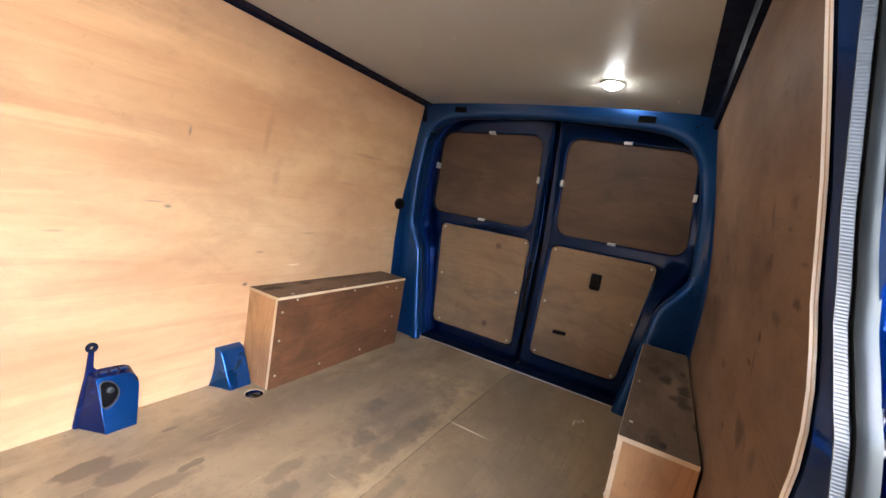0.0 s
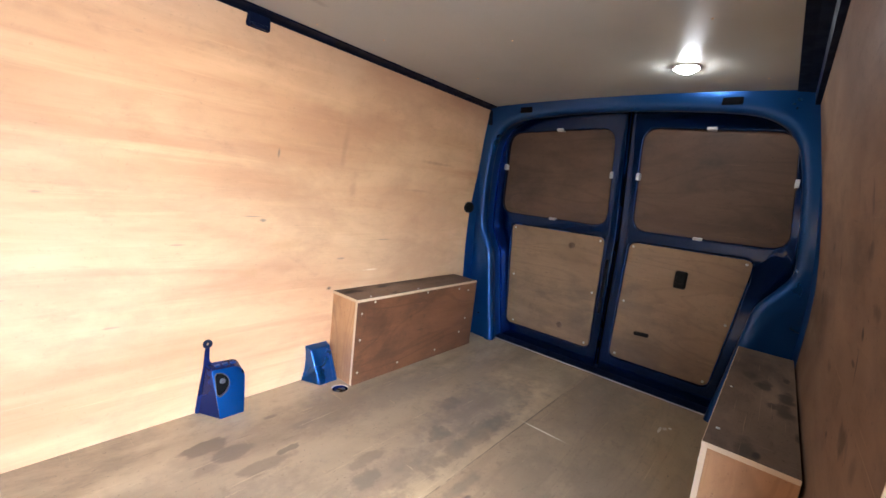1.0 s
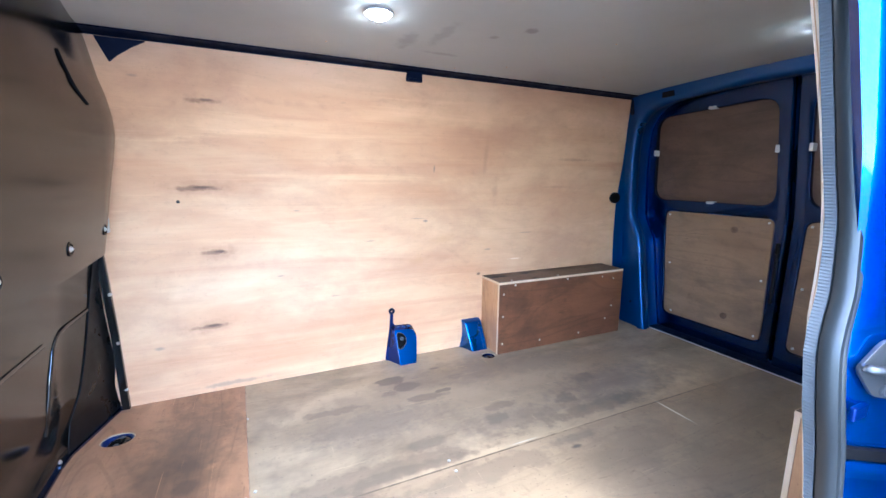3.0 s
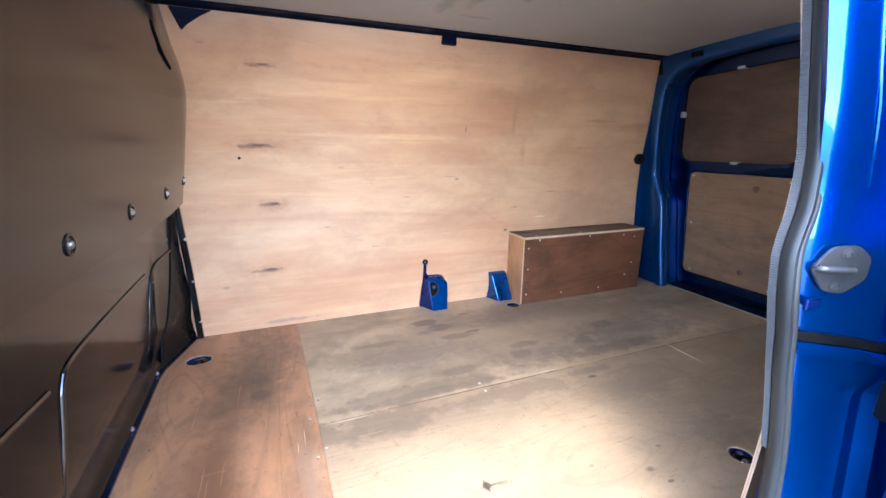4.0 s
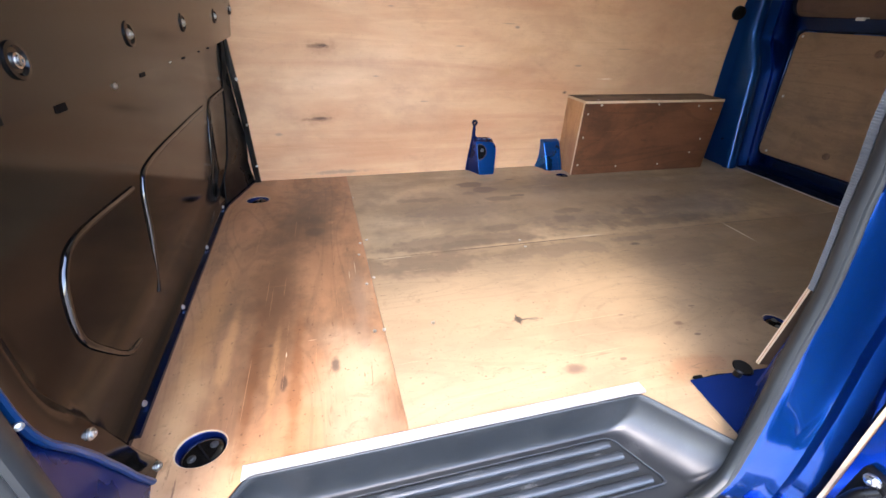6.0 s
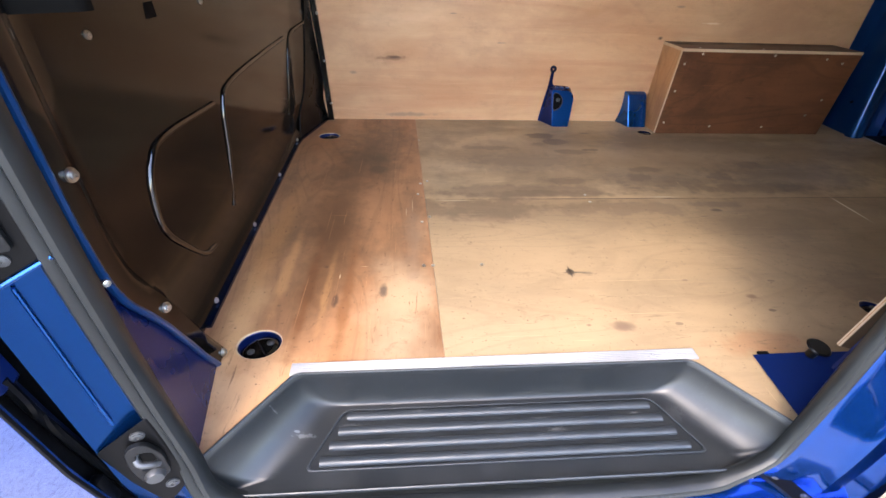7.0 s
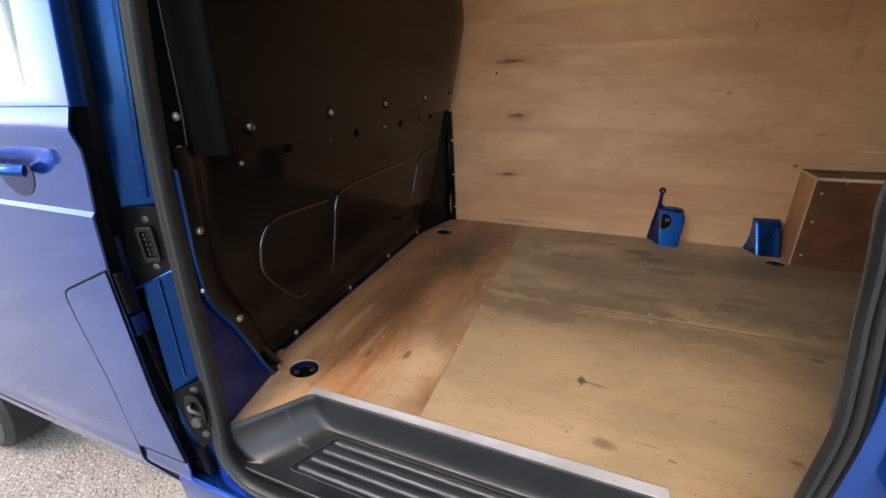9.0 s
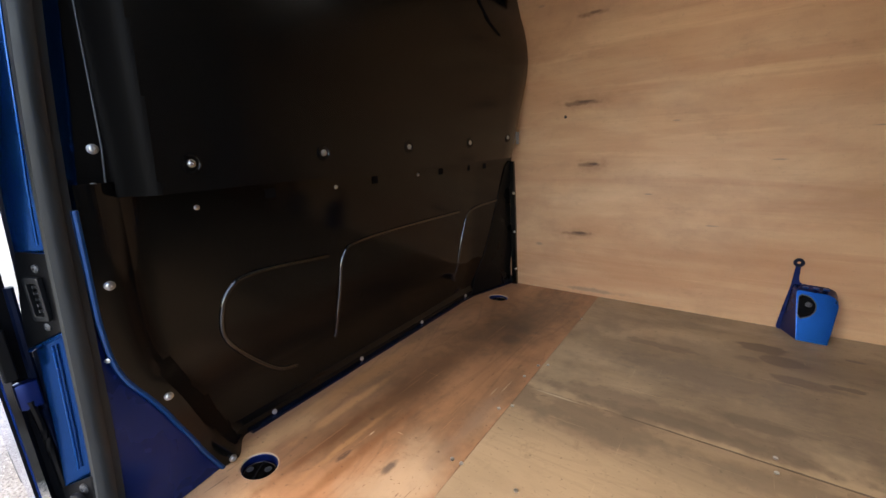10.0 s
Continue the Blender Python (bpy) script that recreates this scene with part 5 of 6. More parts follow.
# the seal's centre line and, beside it, the line from which the pillar is pressed
SEAL_R = [(-0.02, 0.506, -0.224), (0.10, 0.533, -0.205), (0.25, 0.550, -0.186), (0.36, 0.562, -0.174), (0.45, 0.556, -0.166), (0.51, 0.550, -0.160), (0.575, 0.5445, -0.156), (0.63, 0.538, -0.151), (0.69, 0.541, -0.143), (0.72, 0.552, -0.1385), (0.76, 0.570, -0.1345), (0.80, 0.582, -0.1285), (0.85, 0.588, -0.1225), (0.92, 0.590, -0.1105), (1.10, 0.586, -0.084), (1.26, 0.580, -0.062)]
PIL_R = [(-0.02, 0.505, -0.226), (0.10, 0.533, -0.207), (0.25, 0.556, -0.182), (0.42, 0.584, -0.160), (0.55, 0.590, -0.152), (0.63, 0.578, -0.149), (0.69, 0.566, -0.148), (0.74, 0.576, -0.146), (0.79, 0.582, -0.144), (0.92, 0.568, -0.138), (1.10, 0.550, -0.116), (1.26, 0.536, -0.088)]
pil_x = [(z, x) for z, x, y in PIL_R]
pil_y = [(z, y) for z, x, y in PIL_R]
sr_x = [(z, x) for z, x, y in SEAL_R]
sr_y = [(z, y) for z, x, y in SEAL_R]
C_SEC = [(0.010, 0.012), (-0.002, 0.008), (0.010, -0.004), (0.030, -0.012), (0.090, -0.034), (0.105, -0.050), (0.145, -0.062), (0.160, -0.085), (0.32, -0.11), (0.32, 0.008)]
bm = bmesh.new()
rows = []
for z in steps(-0.14, 1.42, 32):
    x, y = lerp(pil_x, z), lerp(pil_y, z)
    k = smooth01((0.50 - z) / 0.05)
    r = []
    for i, (a, b) in enumerate(C_SEC):
        cut = 0.012 * k if i in (4, 5) else 0.026 * k if i in (6, 7, 8) else 0.0
        cut += 0.009 * smooth01((z - 0.74) / 0.10) if i == 0 else 0.0
        r.append(bm.verts.new((x + a, y + b + cut, z)))
    rows.append(r)
for a, c in zip(rows, rows[1:]):
    for i in range(len(C_SEC)):
        j = (i + 1) % len(C_SEC)
        bm.faces.new((a[i], a[j], c[j], c[i]))
bm.faces.new(rows[0])
bm.faces.new(rows[-1][::-1])
part("rear_pillar", bm, BLUE_OUT, body, "bright blue door pillar with stepped faces", True)
part("rear_quarter", sheet(lambda x, z: (x, -0.268 - bow(z) * 0.8, z), steps(0.72, 2.28, 6), steps(-0.30, 1.45, 14), (0, 0.01, 0)), BLUE_OUT, body, "blue rear side panel", True)
# blue gusset at the foot of the rear pillar
bm = bmesh.new()
pts = [(0.571, -0.034, 0.003), (0.560, -0.178, 0.003), (0.510, -0.212, 0.03), (0.55, -0.185, 0.20), (0.61, -0.14, 0.20), (0.66, -0.112, 0.105), (0.62, -0.075, 0.06)]
vs = [bm.verts.new(p) for p in pts]
for tri in ((0, 1, 6), (1, 5, 6), (1, 2, 3), (1, 3, 4), (1, 4, 5)):
    bm.faces.new([vs[i] for i in tri])
part("gusset_clip", block((0.582, -0.044, 0.003), (0.606, -0.028, 0.009), 0.002), PLASTIC_FLAT, body, "small black clip on the gusset")
part("pillar_gusset", bm, BLUE_IN, body, "blue gusset between floor and rear pillar", True)
# Black sheet that paints the shade behind the gusset.
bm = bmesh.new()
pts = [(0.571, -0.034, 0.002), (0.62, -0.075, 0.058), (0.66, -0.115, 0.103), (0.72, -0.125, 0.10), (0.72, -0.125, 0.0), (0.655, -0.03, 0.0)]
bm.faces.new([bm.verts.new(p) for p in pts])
part("gusset_back", bm, GAP, body, "black sheet painting the shade behind the gusset")
stop = thing("door_buffer", "round black rubber door buffer on the blue gusset", "door buffer")
bm = moved(turned([(0.009, -0.02), (0.009, 0.002), (0.019, 0.003), (0.021, 0.006), (0.018, 0.009), (0.009, 0.009)], 22), Matrix.Translation((0.615, -0.094, 0.092)) @ pose(0, 0, 0, 8, 0, 0))
part("buffer_disc", bm, PLASTIC_FLAT, stop, smooth=True)

# ---- sill, step tray and seal ----
part("sill", block((-0.66, -0.285, -0.32), (0.80, -0.225, -0.128), 0.014), BLUE_OUT, body, "glossy blue door sill", True)
part("sill_rail", block((-0.50, -0.305, -0.158), (0.50, -0.284, -0.142), 0.004), PLASTIC_FLAT, body, "black sliding rail along the sill")

step = thing("side_step", "black moulded plastic step tray in the side doorway", "step tray")
TOP = [(-0.405, -0.047), (0.424, -0.047), (0.546, -0.208), (0.50, -0.234), (-0.49, -0.234), (-0.530, -0.220)]
top_loop = rounded(TOP, [0.018, 0.018, 0.016, 0.03, 0.03, 0.016], 7)
mid = Vector((0.01, -0.15))


def rim_z(y):
    return 0.0 - 0.085 * smooth01((-0.206 - y) / 0.028)


levels = []
for s_in, lip_z in [(-0.04, 0.0025), (-0.02, 0.0075), (0.0, 0.0065)] + [(k / 14, None) for k in range(1, 15)]:
    ring = []
    for x, y in top_loop:
        t = max(0.0, (y + 0.232) / 0.185)
        e = s_in if s_in < 0 else 0.15 * s_in + 0.85 * s_in ** 1.5
        depth = lip_z if lip_z is not None else 0.005 - 0.0925 * (1 - (1 - s_in) ** 2.4)
        keep = 1 if lip_z is not None else (1 - s_in)
        ring.append((mid.x + (x - mid.x) * (1 - 0.205 * e), y - 0.016 * e * smooth01(t) + 0.012 * e * (1 - t) + (0.008 * smooth01(t) if s_in < -0.03 else 0.0), max(-0.0875, depth + rim_z(y) * keep)))
    levels.append(ring)
bm = bmesh.new()
rings = [[bm.verts.new(p) for p in r] for r in levels]
n = len(top_loop)
for a, c in zip(rings, rings[1:]):
    for i in range(n):
        bm.faces.new((a[i], a[(i + 1) % n], c[(i + 1) % n], c[i]))
bm.faces.new(rings[-1])
tray = part("tray", bm, TRAY, step, "smooth black tray", True)
tray.data.set_sharp_from_angle(angle=radians(75))
part("tray_rim", sweep([(mid.x + (x - mid.x) * 1.002, y + 0.001, 0.0068 + rim_z(y)) for x, y in top_loop], dot(0.0024, 8), closed=True), TREAD, step, "thin rounded rim of the tray", True)
Z0 = -0.0858
pad = rounded([(-0.318, -0.072), (0.350, -0.072), (0.412, -0.196), (-0.375, -0.196)], 0.02)
pad_in = rounded([(-0.314, -0.0755), (0.346, -0.0755), (0.4065, -0.1925), (-0.3695, -0.1925)], 0.018)
part("tread_border", plate([pad, pad_in], lambda a, b, d: (a, b, Z0 + d), 0.0042, 0.0014), TREAD, step, "raised border of the tread", True)
for k in range(4):
    y = -0.088 - k * 0.030
    t = (-0.072 - y) / 0.124
    x0, x1 = -0.300 - 0.055 * t, 0.328 + 0.058 * t
    bm = sweep([(x, y, Z0) for x in steps(x0, x1, 40)], [(-0.0095, 0), (-0.008, 0.0045), (-0.004, 0.0072), (0.004, 0.0072), (0.008, 0.0045), (0.0095, 0)])
    for v in bm.verts:
        if v.co.z > Z0 + 0.003:
            v.co.z += 0.0006 * math.sin(v.co.x * 260)
    part("tread_bar", bm, TREAD, step, "raised ribbed tread bar, paler to paint its sheen", True)

strip = thing("sill_strip", "ribbed aluminium edge strip screwed to the floor above the step", "edge strip")
sec = [(-0.014, 0.0005), (-0.014, 0.003)]
for i in range(6):
    a = -0.0125 + i * 0.0045
    sec += [(a, 0.0044), (a + 0.0022, 0.0044), (a + 0.0024, 0.0034), (a + 0.0043, 0.0034)]
sec += [(0.015, 0.003), (0.015, -0.016), (0.013, -0.016), (0.013, 0.0005)]
part("strip_profile", sweep([(-0.418, -0.031, 0.0), (0.445, -0.024, 0.0)], sec), ALU, strip)
for x in (-0.33, -0.005, 0.345):
    screw("screw", (x, -0.028, 0.0036), (0, 0, 1), strip, 0.0038, ALU)

seal = thing("door_seal", "grey-black rubber door seal round the side doorway", "door seal")
pl = [(seal_left(z)[0], seal_left(z)[1], z) for z in (1.22, 1.0, 0.8, 0.6, 0.4, 0.2, 0.05)]
bottom = [(-0.510, -0.240, -0.045), (-0.455, -0.246, -0.098), (-0.38, -0.247, -0.112), (-0.15, -0.247, -0.114), (0.15, -0.247, -0.114), (0.36, -0.244, -0.108), (0.43, -0.240, -0.085), (0.478, -0.234, -0.055)]
pr = [(x, y, z) for z, x, y in SEAL_R]
ring_path = curve(pl + bottom + pr + [(0.48, -0.085, 1.32), (0.36, -0.08, 1.345), (0.0, -0.08, 1.35), (-0.34, -0.085, 1.345), (-0.45, -0.10, 1.31)], 5)
fat = [(-0.022, -0.004), (-0.020, -0.012), (-0.012, -0.0155), (-0.005, -0.013), (-0.001, -0.008), (0.003, -0.0125), (0.010, -0.017), (0.017, -0.015), (0.021, -0.008), (0.022, 0.002), (0.016, 0.011), (-0.016, 0.011)]
fat = [(a * 0.62, b * 0.76) for a, b in fat]
bm = sweep(ring_path, fat, up=(0, 1, 0), closed=True)
bm.verts.ensure_lookup_table()
for i, p in enumerate(ring_path):
    k = 1.0 + 0.34 * smooth01((0.46 - p.x) / 0.06)
    for j in range(len(fat)):
        v = bm.verts[i * len(fat) + j]
        v.co = p + (v.co - p) * k
part("seal_bulb", bm, RUBBER, seal, "soft rubber bulb", True)
lip = [p + Vector((0.006 if p.x > 0.4 else -0.004, 0.004 if p.x > 0.4 else 0.012, 0)) for p in ring_path]
part("seal_lip", sweep(lip, [(-0.010, -0.012), (0.010, -0.012), (0.006, 0.012), (-0.006, 0.012)], up=(0, 1, 0), closed=True), RUBBER, seal, "ribbed gripping lip", True)
bm = bmesh.new()
last = None
for i, z in enumerate(steps(0.36, 1.26, 900)):
    x, y = lerp(sr_x, z), lerp(sr_y, z)
    k = smooth01((0.62 - z) / 0.12)
    q = 0.0004 if (i // 2) % 2 else 0.0
    row = [bm.verts.new(p) for p in ((x - 0.0070 - q, y + 0.0240 - 0.003 * k, z), (x - 0.0065 - q, y + 0.0120, z), (x - 0.0030, y + 0.0120, z), (x - 0.0040, y + 0.0240 - 0.003 * k, z))]
    if last:
        for a in range(4):
            bm.faces.new((last[a], last[(a + 1) % 4], row[(a + 1) % 4], row[a]))
    last = row
part("ribbed_lip", bm, RUBBER_LIP, seal, "ribbed gripping lip, paled to paint the skylight on it")
part("pillar_return", sheet(lambda u, z: (lerp(NEAR_EDGE, z) + 0.004 + (lerp(sr_x, z) + 0.012 - lerp(NEAR_EDGE, z) - 0.004) * u, near_y(z) - 0.006 + (lerp(sr_y, z) + 0.014 - near_y(z) + 0.006) * u, z), steps(0, 1, 4), steps(0.46, 1.33, 24), (0.004, 0, 0)), BLUE_DOOR, body, "blue return of the pillar behind the lining", True)

# ---- fittings on the pillars ----
def on_front(z, a, out=0.0):
    """A place on the front pillar's outer face: a metres out from the seal."""
    x, y = seal_left(z)
    return (x - a - out * 0.45, y - 0.004 - a * 0.46 - out * 0.89, z)


FRONT_N = Vector((0.42, -0.90, 0))
face = FRONT_N.to_track_quat("Z", "Y").to_matrix().to_4x4()
cp = part("contact_plate", plate([rounded([(0.004, 0.556), (0.065, 0.559), (0.075, 0.478), (0.085, 0.388), (0.004, 0.426)], 0.006, 3)], lambda a, b, d: on_front(b, a, 0.004 + d), 0.006, 0.001), PLASTIC_FLAT, body, "black contact plate on the front pillar")
# Step in a brighter blue than the pillar, painting its pale highlight.
part("plate_edge", sweep([on_front(z, a, 0.005) for a, z in ((0.0, 0.424), (0.043, 0.404), (0.086, 0.384))], dot(0.0035, 8)), BLUE, cp, "blue step along the plate, brighter for its highlight", True)
sock = Matrix.Translation(on_front(0.481, 0.031, 0.011)) @ face
part("socket", moved(plate([rounded(rect(-0.0165, -0.038, 0.0165, 0.038), 0.006), rounded(rect(-0.0095, -0.028, 0.0095, 0.028), 0.004)], lambda a, b, d: (a, b, d), 0.008, 0.0015), sock), PLASTIC, cp, "raised black socket", "flat")
for i in range(5):
    for q in (-1, 1):
        part("contact_pin", moved(block((q * 0.0045 - 0.0014, -0.0235 + i * 0.0105, -0.002), (q * 0.0045 + 0.0014, -0.0190 + i * 0.0105, 0.004)), sock), DULL, cp, "small metal contact")
for z in (0.532, 0.432):
    part("screw", moved(bolt_mesh(0.0052, 0.003), Matrix.Translation(on_front(z, 0.0285, 0.011)) @ face), DULL, cp, smooth=True)
lp = part("latch_plate", plate([rounded([(0.004, 0.157), (0.066, 0.127), (0.054, 0.050), (0.036, -0.026), (0.000, 0.008)], 0.005, 3)], lambda a, b, d: on_front(b, a, 0.004 + d), 0.008, 0.001), PLASTIC_FLAT, body, "black lower latch plate on the front pillar")
lk = Matrix.Translation(on_front(0.084, 0.024, 0.013)) @ face
part("latch_shell", moved(plate([rounded([(-0.018, -0.044), (0.018, -0.044), (0.022, 0.010), (0.010, 0.046), (-0.014, 0.046), (-0.022, 0.0)], 0.014, 5), rounded([(-0.010, -0.016), (0.012, -0.016), (0.012, 0.024), (-0.006, 0.030)], 0.008, 4)], lambda a, b, d: (a, b, d), 0.009, 0.002), lk), PLASTIC, lp, "raised oval latch guide", "flat")
part("latch_hook", moved(sweep(curve([(-0.010, 0.024, -0.004), (-0.008, 0.010, 0.010), (0.004, 0.002, 0.013), (0.012, -0.008, 0.008)], 6), dot(0.005, 10)), lk), DULL, lp, "worn metal latch hook", True)
part("latch_knob", moved(turned([(0.013, 0), (0.014, 0.006), (0.011, 0.013), (0.005, 0.014)], 18), lk @ Matrix.Translation((0.0, -0.030, 0.004))), DULL, lp, "round metal knob", True)
for a, b in ((0.020, 0.132), (0.018, 0.016)):
    part("screw", moved(bolt_mesh(0.007, 0.004), Matrix.Translation(on_front(b, a, 0.012)) @ face), DULL, lp, smooth=True)
# fine raised crease down the pillar's face, brighter blue to paint its highlight
part("pillar_crease", sweep([on_front(z, lerp([(0.56, 0.032), (0.75, 0.025), (1.36, 0.014)], z), 0.0005) for z in steps(0.57, 1.36, 16)], dot(0.0022, 8)), BLUE, body, "raised crease on the front pillar, brighter blue for its highlight", True)
part("pillar_crease", sweep([on_front(z, 0.044, 0.0005) for z in steps(0.160, 0.395, 8)], dot(0.0022, 8)), BLUE, body, "raised crease on the front pillar, brighter blue for its highlight", True)

# striker on the rear pillar
SX, SY, SZ = 0.611, -0.171, 0.676
REAR_N = Vector((-0.36, -0.93, 0))
sm = Matrix.Translation((SX, SY, SZ)) @ REAR_N.to_track_quat("Z", "Y").to_matrix().to_4x4() @ Matrix.Diagonal((0.92, 0.80, 0.85, 1))
sk = part("striker_plate", moved(plate([rounded([(-0.050, 0.0), (-0.020, 0.044), (0.022, 0.048), (0.048, 0.022), (0.046, -0.020), (0.012, -0.050), (-0.022, -0.044)], 0.010, 3)], lambda a, b, d: (a, b, d), 0.006, 0.001), sm), DULL, body, "grey metal striker plate on the rear pillar")
part("striker_loop", moved(sweep(curve([(-0.040, 0.004, 0.003), (-0.038, 0.004, 0.015), (-0.014, 0.003, 0.018), (0.008, 0.001, 0.017), (0.011, 0.001, 0.003)], 6), dot(0.0068, 10)), sm), DULL, sk, "metal striker loop", True)
for a, b in ((0.006, 0.030), (-0.003, -0.034)):
    part("screw", moved(bolt_mesh(0.009, 0.004), sm @ Matrix.Translation((a, b, 0.006))), DULL, sk, smooth=True)

# ---- outside: cab door, filler flap, front wheel ----
SKIN = -0.285


def skin_y(z):
    return SKIN + 0.055 * smooth01((z - 0.66) / 0.6) + 0.04 * smooth01((-0.02 - z) / 0.3) - 0.014 * math.exp(-((z - 0.715) / 0.028) ** 2) - 0.005 * smooth01((0.566 - z) / 0.008)


def rear_edge(z):
    return lerp([(-0.3, -0.58), (-0.19, -0.60), (-0.045, -0.572), (0.142, -0.600), (0.43, -0.604), (0.576, -0.582), (0.70, -0.548), (0.75, -0.545), (1.33, -0.50)], z)


cab = thing("cab_door", "blue cab door with window and body-coloured handle, closed", "van door")
outline_z = sorted(set(steps(-0.02, 0.745, 22) + [0.556, 0.560, 0.564, 0.568]))
bm = sheet(lambda u, z: (rear_edge(z) - 0.008 + (-1.62 - rear_edge(z)) * u, skin_y(z), z), steps(0, 1, 14), outline_z, (0, 0.004, 0))
part("door_skin", bm, BLUE_OUT, cab, "glossy blue door skin with a waist crease", True)
frame_o = [(rear_edge(0.745) - 0.008, 0.745), (rear_edge(1.33), 1.33), (-1.15, 1.33), (-1.62, 0.745)]
frame_i = rounded([(rear_edge(0.745) - 0.125, 0.755), (rear_edge(1.25) - 0.095, 1.27), (-1.14, 1.27), (-1.50, 0.755)], 0.03)
part("window_frame", plate([frame_o, frame_i], lambda a, b, d: (a, skin_y(b) + d, b), 0.03, 0.004), BLUE_OUT, cab, "blue window frame", True)
gl = part("window_pane", plate([frame_i], lambda a, b, d: (a, skin_y(b) + 0.014 + d, b), 0.004), GLASS, cab, "clear side window")
gl.visible_shadow = False
part("handle", sweep(curve([(-0.735, SKIN - 0.012, 0.635), (-0.76, SKIN - 0.034, 0.640), (-0.85, SKIN - 0.040, 0.642), (-0.93, SKIN - 0.034, 0.640), (-0.95, SKIN - 0.010, 0.638)], 6), dot(0.014, 12, 0.8)), BLUE, cab, "blue pull handle", True)
bm = moved(turned([(1.0, 0.0), (0.9, -0.12), (0.5, -0.2), (0.1, -0.22)], 28), Matrix.Translation((-0.80, SKIN - 0.001, 0.636)) @ Vector((0, -1, 0)).to_track_quat("Z", "Y").to_matrix().to_4x4() @ Matrix.Diagonal((0.062, 0.055, 0.01, 1)))
part("handle_cup", bm, BLUE_IN, cab, "hollow behind the handle, darkened for shade", True)
part("lock_barrel", moved(turned([(0.012, 0), (0.012, 0.004), (0.009, 0.005), (0.004, 0.004)], 18), Matrix.Translation((-0.755, SKIN - 0.047, 0.641)) @ Vector((0, -1, 0)).to_track_quat("Z", "Y").to_matrix().to_4x4()), STEEL, cab, smooth=True)
# lower body panel under the door and the flap beside the pillar
bm = sheet(lambda u, z: (rear_edge(z) - 0.008 + (-1.62 - rear_edge(z)) * u, skin_y(z) - 0.006 * math.exp(-((z + 0.11) / 0.02) ** 2), z), steps(0, 1, 10), steps(-0.188, -0.0195, 12), (0, 0.004, 0))
part("lower_side_panel", bm, BLUE_OUT, body, "blue lower side panel", True)
flap = rounded([(-0.790, 0.372), (-0.612, 0.446), (-0.612, 0.142), (-0.584, -0.045), (-0.752, -0.055), (-0.760, 0.152), (-0.782, 0.28)], [0.025, 0.006, 0.01, 0.006, 0.006, 0.02, 0.02], 5)
groove = rounded([(-0.7955, 0.3745), (-0.611, 0.4515), (-0.607, 0.142), (-0.579, -0.0502), (-0.7565, -0.0602), (-0.7645, 0.152), (-0.7865, 0.28)], [0.027, 0.006, 0.01, 0.006, 0.006, 0.02, 0.02], 5)
part("flap_gap", plate([groove, flap], lambda a, b, d: (a, skin_y(b) - 0.0030 + d, b), 0.004), GAP, body, "dark joint round the filler flap")
part("filler_flap", plate([flap], lambda a, b, d: (a, skin_y(b) - 0.0032 + d, b), 0.003, 0.0008, (0.0, 0.1, 0.2, 0.3)), BLUE_OUT, body, "blue fuel filler flap", "flat")
part("panel_line", sweep(curve([(-0.754, skin_y(-0.056) - 0.001, -0.056), (-0.757, skin_y(-0.10) - 0.006, -0.10), (-0.756, skin_y(-0.125) - 0.005, -0.125), (-0.735, skin_y(-0.15) - 0.001, -0.15), (-0.69, skin_y(-0.165) - 0.001, -0.165), (-0.62, skin_y(-0.172) - 0.001, -0.172)], 6), dot(0.003, 6)), GAP, body, "dark joint in the lower side panel")
# Two black sheets fill the gap beside the pillar with painted shade.
part("pillar_gap", sheet(lambda u, z: (rear_edge(z) - 0.16 + 0.118 * u, -0.268 + 0.07 * max(0, z - 0.66), z), [0, 1], steps(-0.12, 1.35, 14), (0, 0.02, 0)), GAP, body, "black sheet painting the shade in the door gap")
part("pillar_back", sheet(lambda u, z: (-0.86 + (seal_left(z)[0] - 0.055 + 0.86) * u, seal_left(z)[1] - 0.020, z), steps(0, 1, 3), steps(-0.12, 1.35, 14), (0, 0.012, 0)), GAP, body, "black sheet painting the shade between cab door and pillar")
part("flap_hinge", block((-0.613, -0.284, 0.350), (-0.602, -0.266, 0.440), 0.003), PLASTIC_FLAT, body, "black flap latch")
part("roof_side", sheet(lambda x, v: (x, skin_y(1.33) + 0.06 * v, 1.33 + 0.13 * v), steps(-2.0, 2.2, 6), steps(0, 1, 4), (0, 0.02, 0)), BLUE, body, "blue roof edge", True)
# cab floor and far side close the view through the window
part("cab_floor", block((-2.0, -0.22, -0.1), (-0.72, 1.55, -0.06)), PLASTIC_FLAT, body)
part("cab_seat_back", block((-1.05, 0.0, -0.06), (-0.86, 1.4, 0.62), 0.05), PLASTIC_FLAT, body, "dark seat backs in the cab")
wheel = thing("front_wheel", "black front tyre under the blue side panel", "wheel")
m_w = Matrix.Translation((-1.95, -0.17, -0.245)) @ Vector((0, -1, 0)).to_track_quat("Z", "Y").to_matrix().to_4x4()
part("tyre", moved(turned([(0.20, -0.10), (0.29, -0.10), (0.315, -0.08), (0.318, 0.0), (0.315, 0.08), (0.29, 0.10), (0.20, 0.095)], 48), m_w), TYRE, wheel, smooth=True)
part("rim", moved(turned([(0.20, 0.05), (0.205, 0.085), (0.17, 0.07), (0.06, 0.06), (0.05, 0.08), (0.02, 0.085)], 40), m_w), ALU, wheel, smooth=True)
part("arch_liner", block((-2.05, -0.05, -0.30), (-1.25, 0.3, 0.20)), GAP, body, "black block for the dark wheel arch hollow")

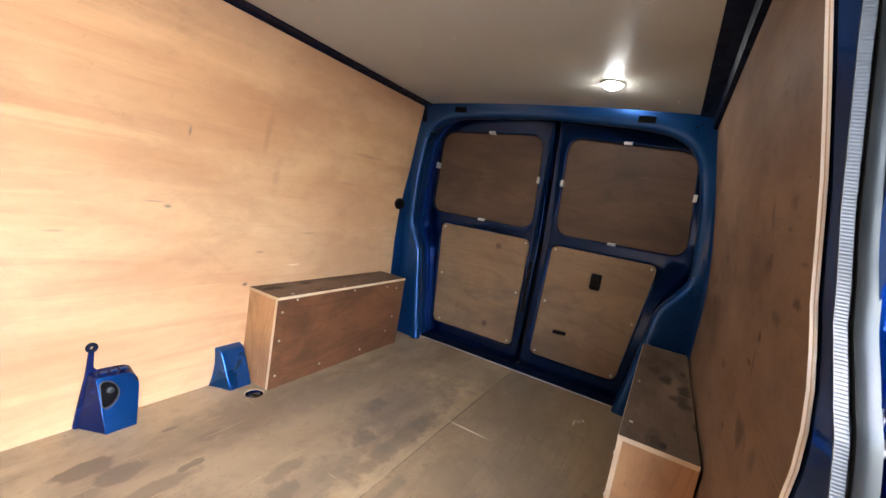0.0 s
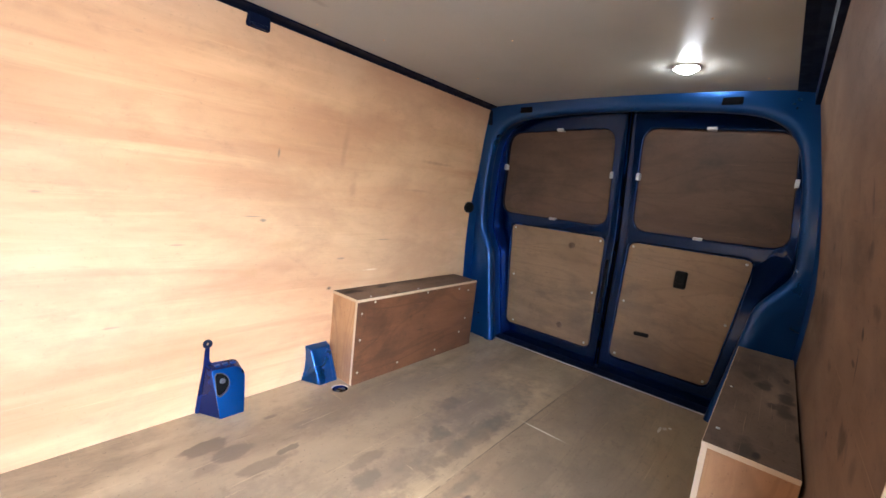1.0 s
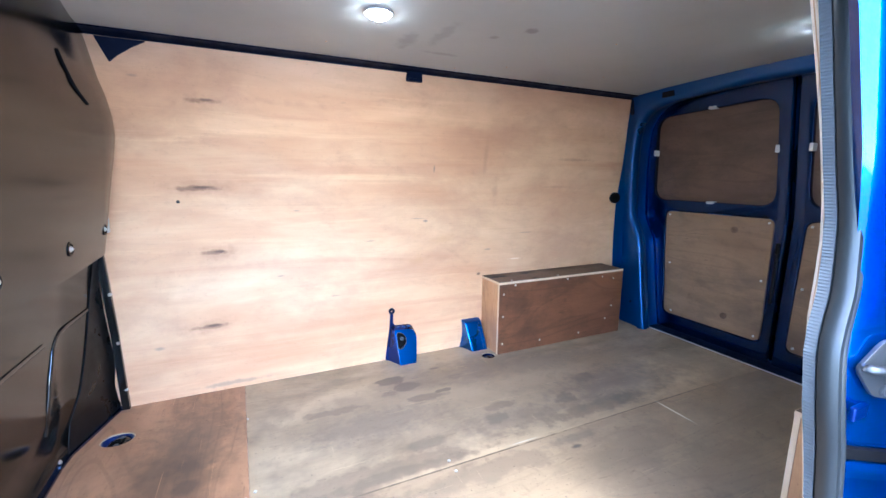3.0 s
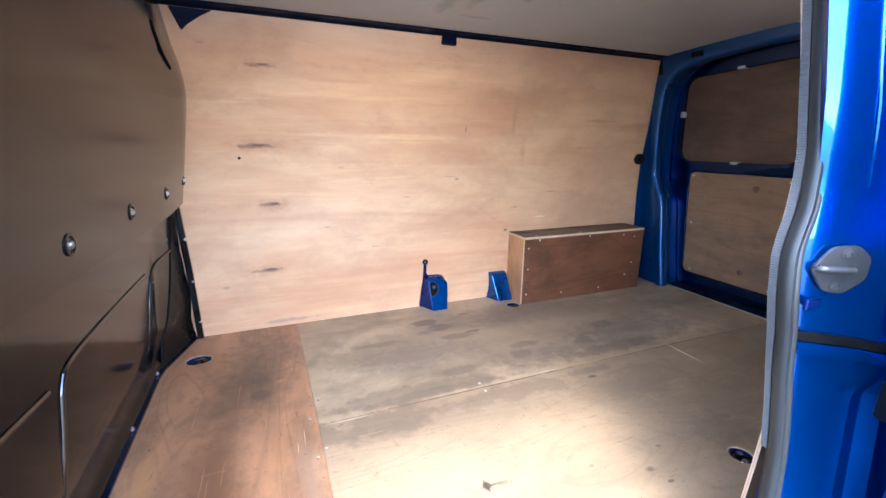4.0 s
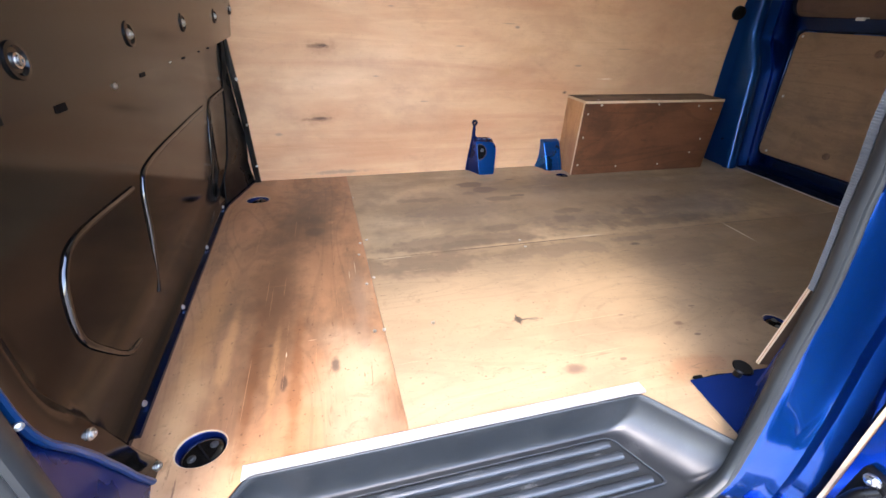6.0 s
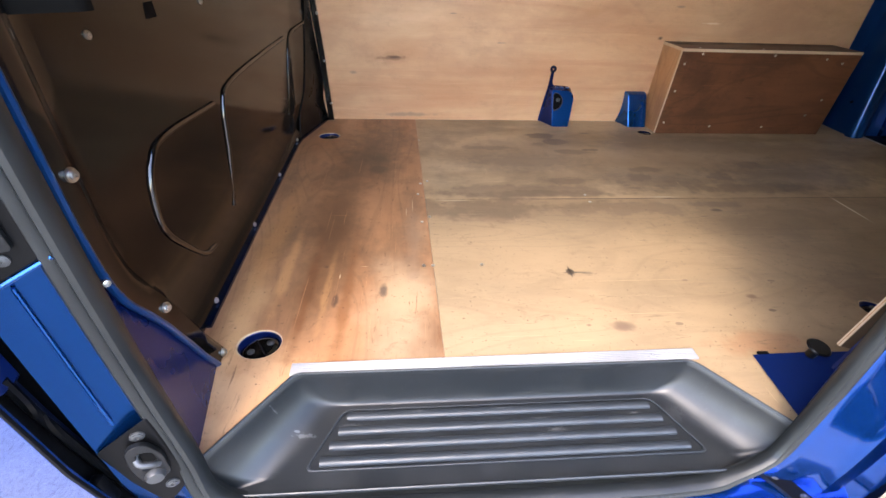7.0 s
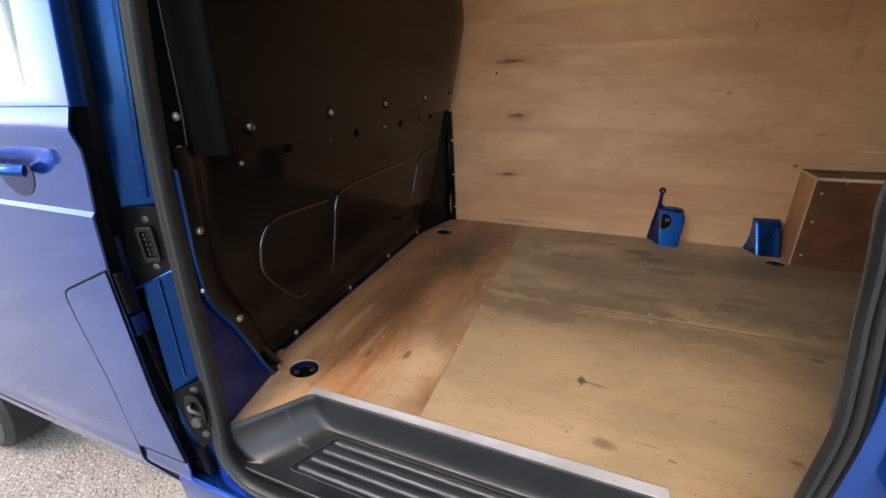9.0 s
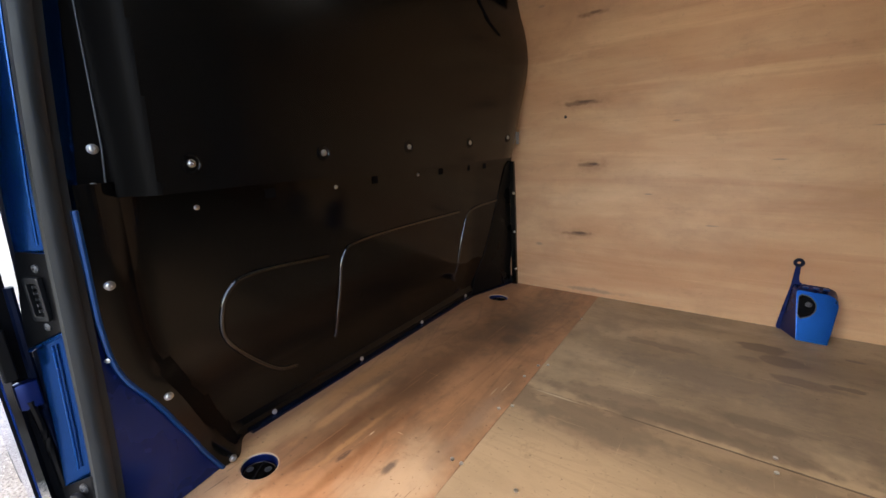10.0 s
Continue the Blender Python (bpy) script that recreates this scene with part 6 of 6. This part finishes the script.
# hinge gear in the door gap beside the flap
part("gap_clip", block((-0.640, -0.276, 0.285), (-0.618, -0.245, 0.335), 0.005), BLUE_IN, body, "small blue clip in the door gap", True)
part("gap_cable", sweep(curve([(-0.622, -0.262, 0.30), (-0.628, -0.256, 0.22), (-0.620, -0.254, 0.12), (-0.606, -0.252, 0.03)], 6), dot(0.006, 8)), PLASTIC_FLAT, body, "black seal in the door gap", True)
part("gap_block", block((-0.622, -0.282, 0.028), (-0.604, -0.264, 0.088), 0.004), PLASTIC_FLAT, body, "black rubber block in the door gap", True)
part("gap_strip", sweep(curve([(-0.630, -0.245, 0.50), (-0.638, -0.248, 0.30), (-0.630, -0.248, 0.15), (-0.600, -0.250, -0.02), (-0.570, -0.252, -0.12)], 6), dot(0.007, 8)), NAVY, body, "blue inner step of the door gap, darkened for shade", True)
# details of the rear pillar below the striker
part("pillar_bead", sweep([(lerp(pil_x, z) + 0.062, lerp(pil_y, z) - 0.0245, z) for z in steps(0.80, 1.36, 14)], dot(0.0035, 8)), BLUE_OUT, body, "pressed bead on the rear pillar", True)
part("seal_tab", block((0.572, -0.163, 0.608), (0.606, -0.156, 0.626), 0.002), BLUE_IN, body, "small blue flange tab")
J = [(0.572, -0.153), (0.590, -0.159), (0.612, -0.168), (0.676, -0.190), (0.697, -0.207), (0.735, -0.219), (0.750, -0.242), (0.80, -0.25)]
part("pillar_joint", sweep([(x, y, 0.560 - 0.15 * (x - 0.6)) for x, y in J], [(-0.004, -0.007), (0.004, -0.007), (0.004, 0.007), (-0.004, 0.007)]), GAP, body, "dark joint across the pillar")
part("pillar_ledge", sweep([(x, y - 0.003, 0.543 - 0.15 * (x - 0.6)) for x, y in J], [(-0.008, -0.010), (0.009, -0.010), (0.010, 0.0), (0.004, 0.008), (-0.008, 0.008)]), BLUE_OUT, body, "blue ledge across the pillar", True)
# Near-black bead on the face paints the shade of the pressed groove.
part("pillar_groove", sweep([(lerp(pil_x, z) + 0.094, lerp(pil_y, z) - 0.0195, z) for z in steps(-0.10, 0.49, 10)], dot(0.003, 6)), NAVY, body, "dark bead painting the shade of a pillar groove", True)
part("rubber_stop", block((0.685, -0.262, 0.43), (0.725, -0.225, 0.50), 0.010), PLASTIC_FLAT, body, "black rubber stop", True)

# ---- sliding door, slid back along the side ----
slide = thing("sliding_door", "blue sliding door, slid open along the van's side", "van door")
DOOR_EDGE = [(-0.27, 0.66), (-0.15, 0.647), (0.15, 0.612), (0.27, 0.600), (0.53, 0.562), (0.8, 0.55), (1.36, 0.60)]


def slide_y(z):
    return -0.385 - bow(z) * 0.8 + 0.03 * smooth01((z - 0.8) / 0.5)


part("door_shell", sheet(lambda u, z: (lerp(DOOR_EDGE, z) + (1.62 - lerp(DOOR_EDGE, z)) * u, slide_y(z), z), steps(0, 1, 6), steps(-0.27, 1.36, 22), (0, 0.070, 0)), BLUE_OUT, slide, "blue door shell", True)
part("door_board", sheet(lambda u, z: (lerp(DOOR_EDGE, z) + 0.004 + 0.95 * u, slide_y(z) + 0.072, z), steps(0, 1, 6), steps(-0.18, 0.70, 12), (0, 0.008, 0)), PLY_END, slide, "plywood lining on the sliding door", True)
strip_e = [(lerp(DOOR_EDGE, z) + 0.003, slide_y(z) + 0.076, z) for z in steps(-0.18, 0.70, 14)]
part("board_edge", sweep(strip_e, [(-0.004, -0.003), (0.004, -0.003), (0.004, 0.003), (-0.004, 0.003)], up=(0, 1, 0)), PLY_EDGE, slide, "pale cut edge of the door lining")
part("door_latch", block((0.600, -0.372, 0.0), (0.622, -0.330, 0.12), 0.006), PLASTIC_FLAT, slide, "black latch on the door's edge", True)
part("latch_claw", sweep(curve([(0.600, -0.362, 0.10), (0.586, -0.352, 0.08), (0.586, -0.345, 0.04), (0.600, -0.338, 0.015)], 6), dot(0.009, 10)), PLASTIC_FLAT, slide, smooth=True)
for z in (0.108, 0.012):
    part("screw", moved(bolt_mesh(0.009, 0.006), Matrix.Translation((0.598, -0.350, z)) @ Vector((-1, 0, 0)).to_track_quat("Z", "Y").to_matrix().to_4x4()), STEEL, slide, smooth=True)
arm = thing("roller_arm", "black steel roller arm of the sliding door", "roller arm")
part("arm_plate", sweep([(0.52, -0.215, -0.118), (0.545, -0.245, -0.121), (0.575, -0.29, -0.125), (0.61, -0.34, -0.13)], [(-0.017, -0.004), (0.017, -0.004), (0.017, 0.004), (-0.017, 0.004)]), PLASTIC_FLAT, arm)
for x, y in ((0.534, -0.232), (0.565, -0.275)):
    part("bolt", moved(bolt_mesh(0.006, 0.005), Matrix.Translation((x, y, -0.116))), DULL, arm, smooth=True)
part("roller", moved(turned([(0.014, -0.012), (0.016, 0.0), (0.014, 0.012)], 18), Matrix.Translation((0.512, -0.208, -0.112))), PLASTIC, arm, smooth=True)
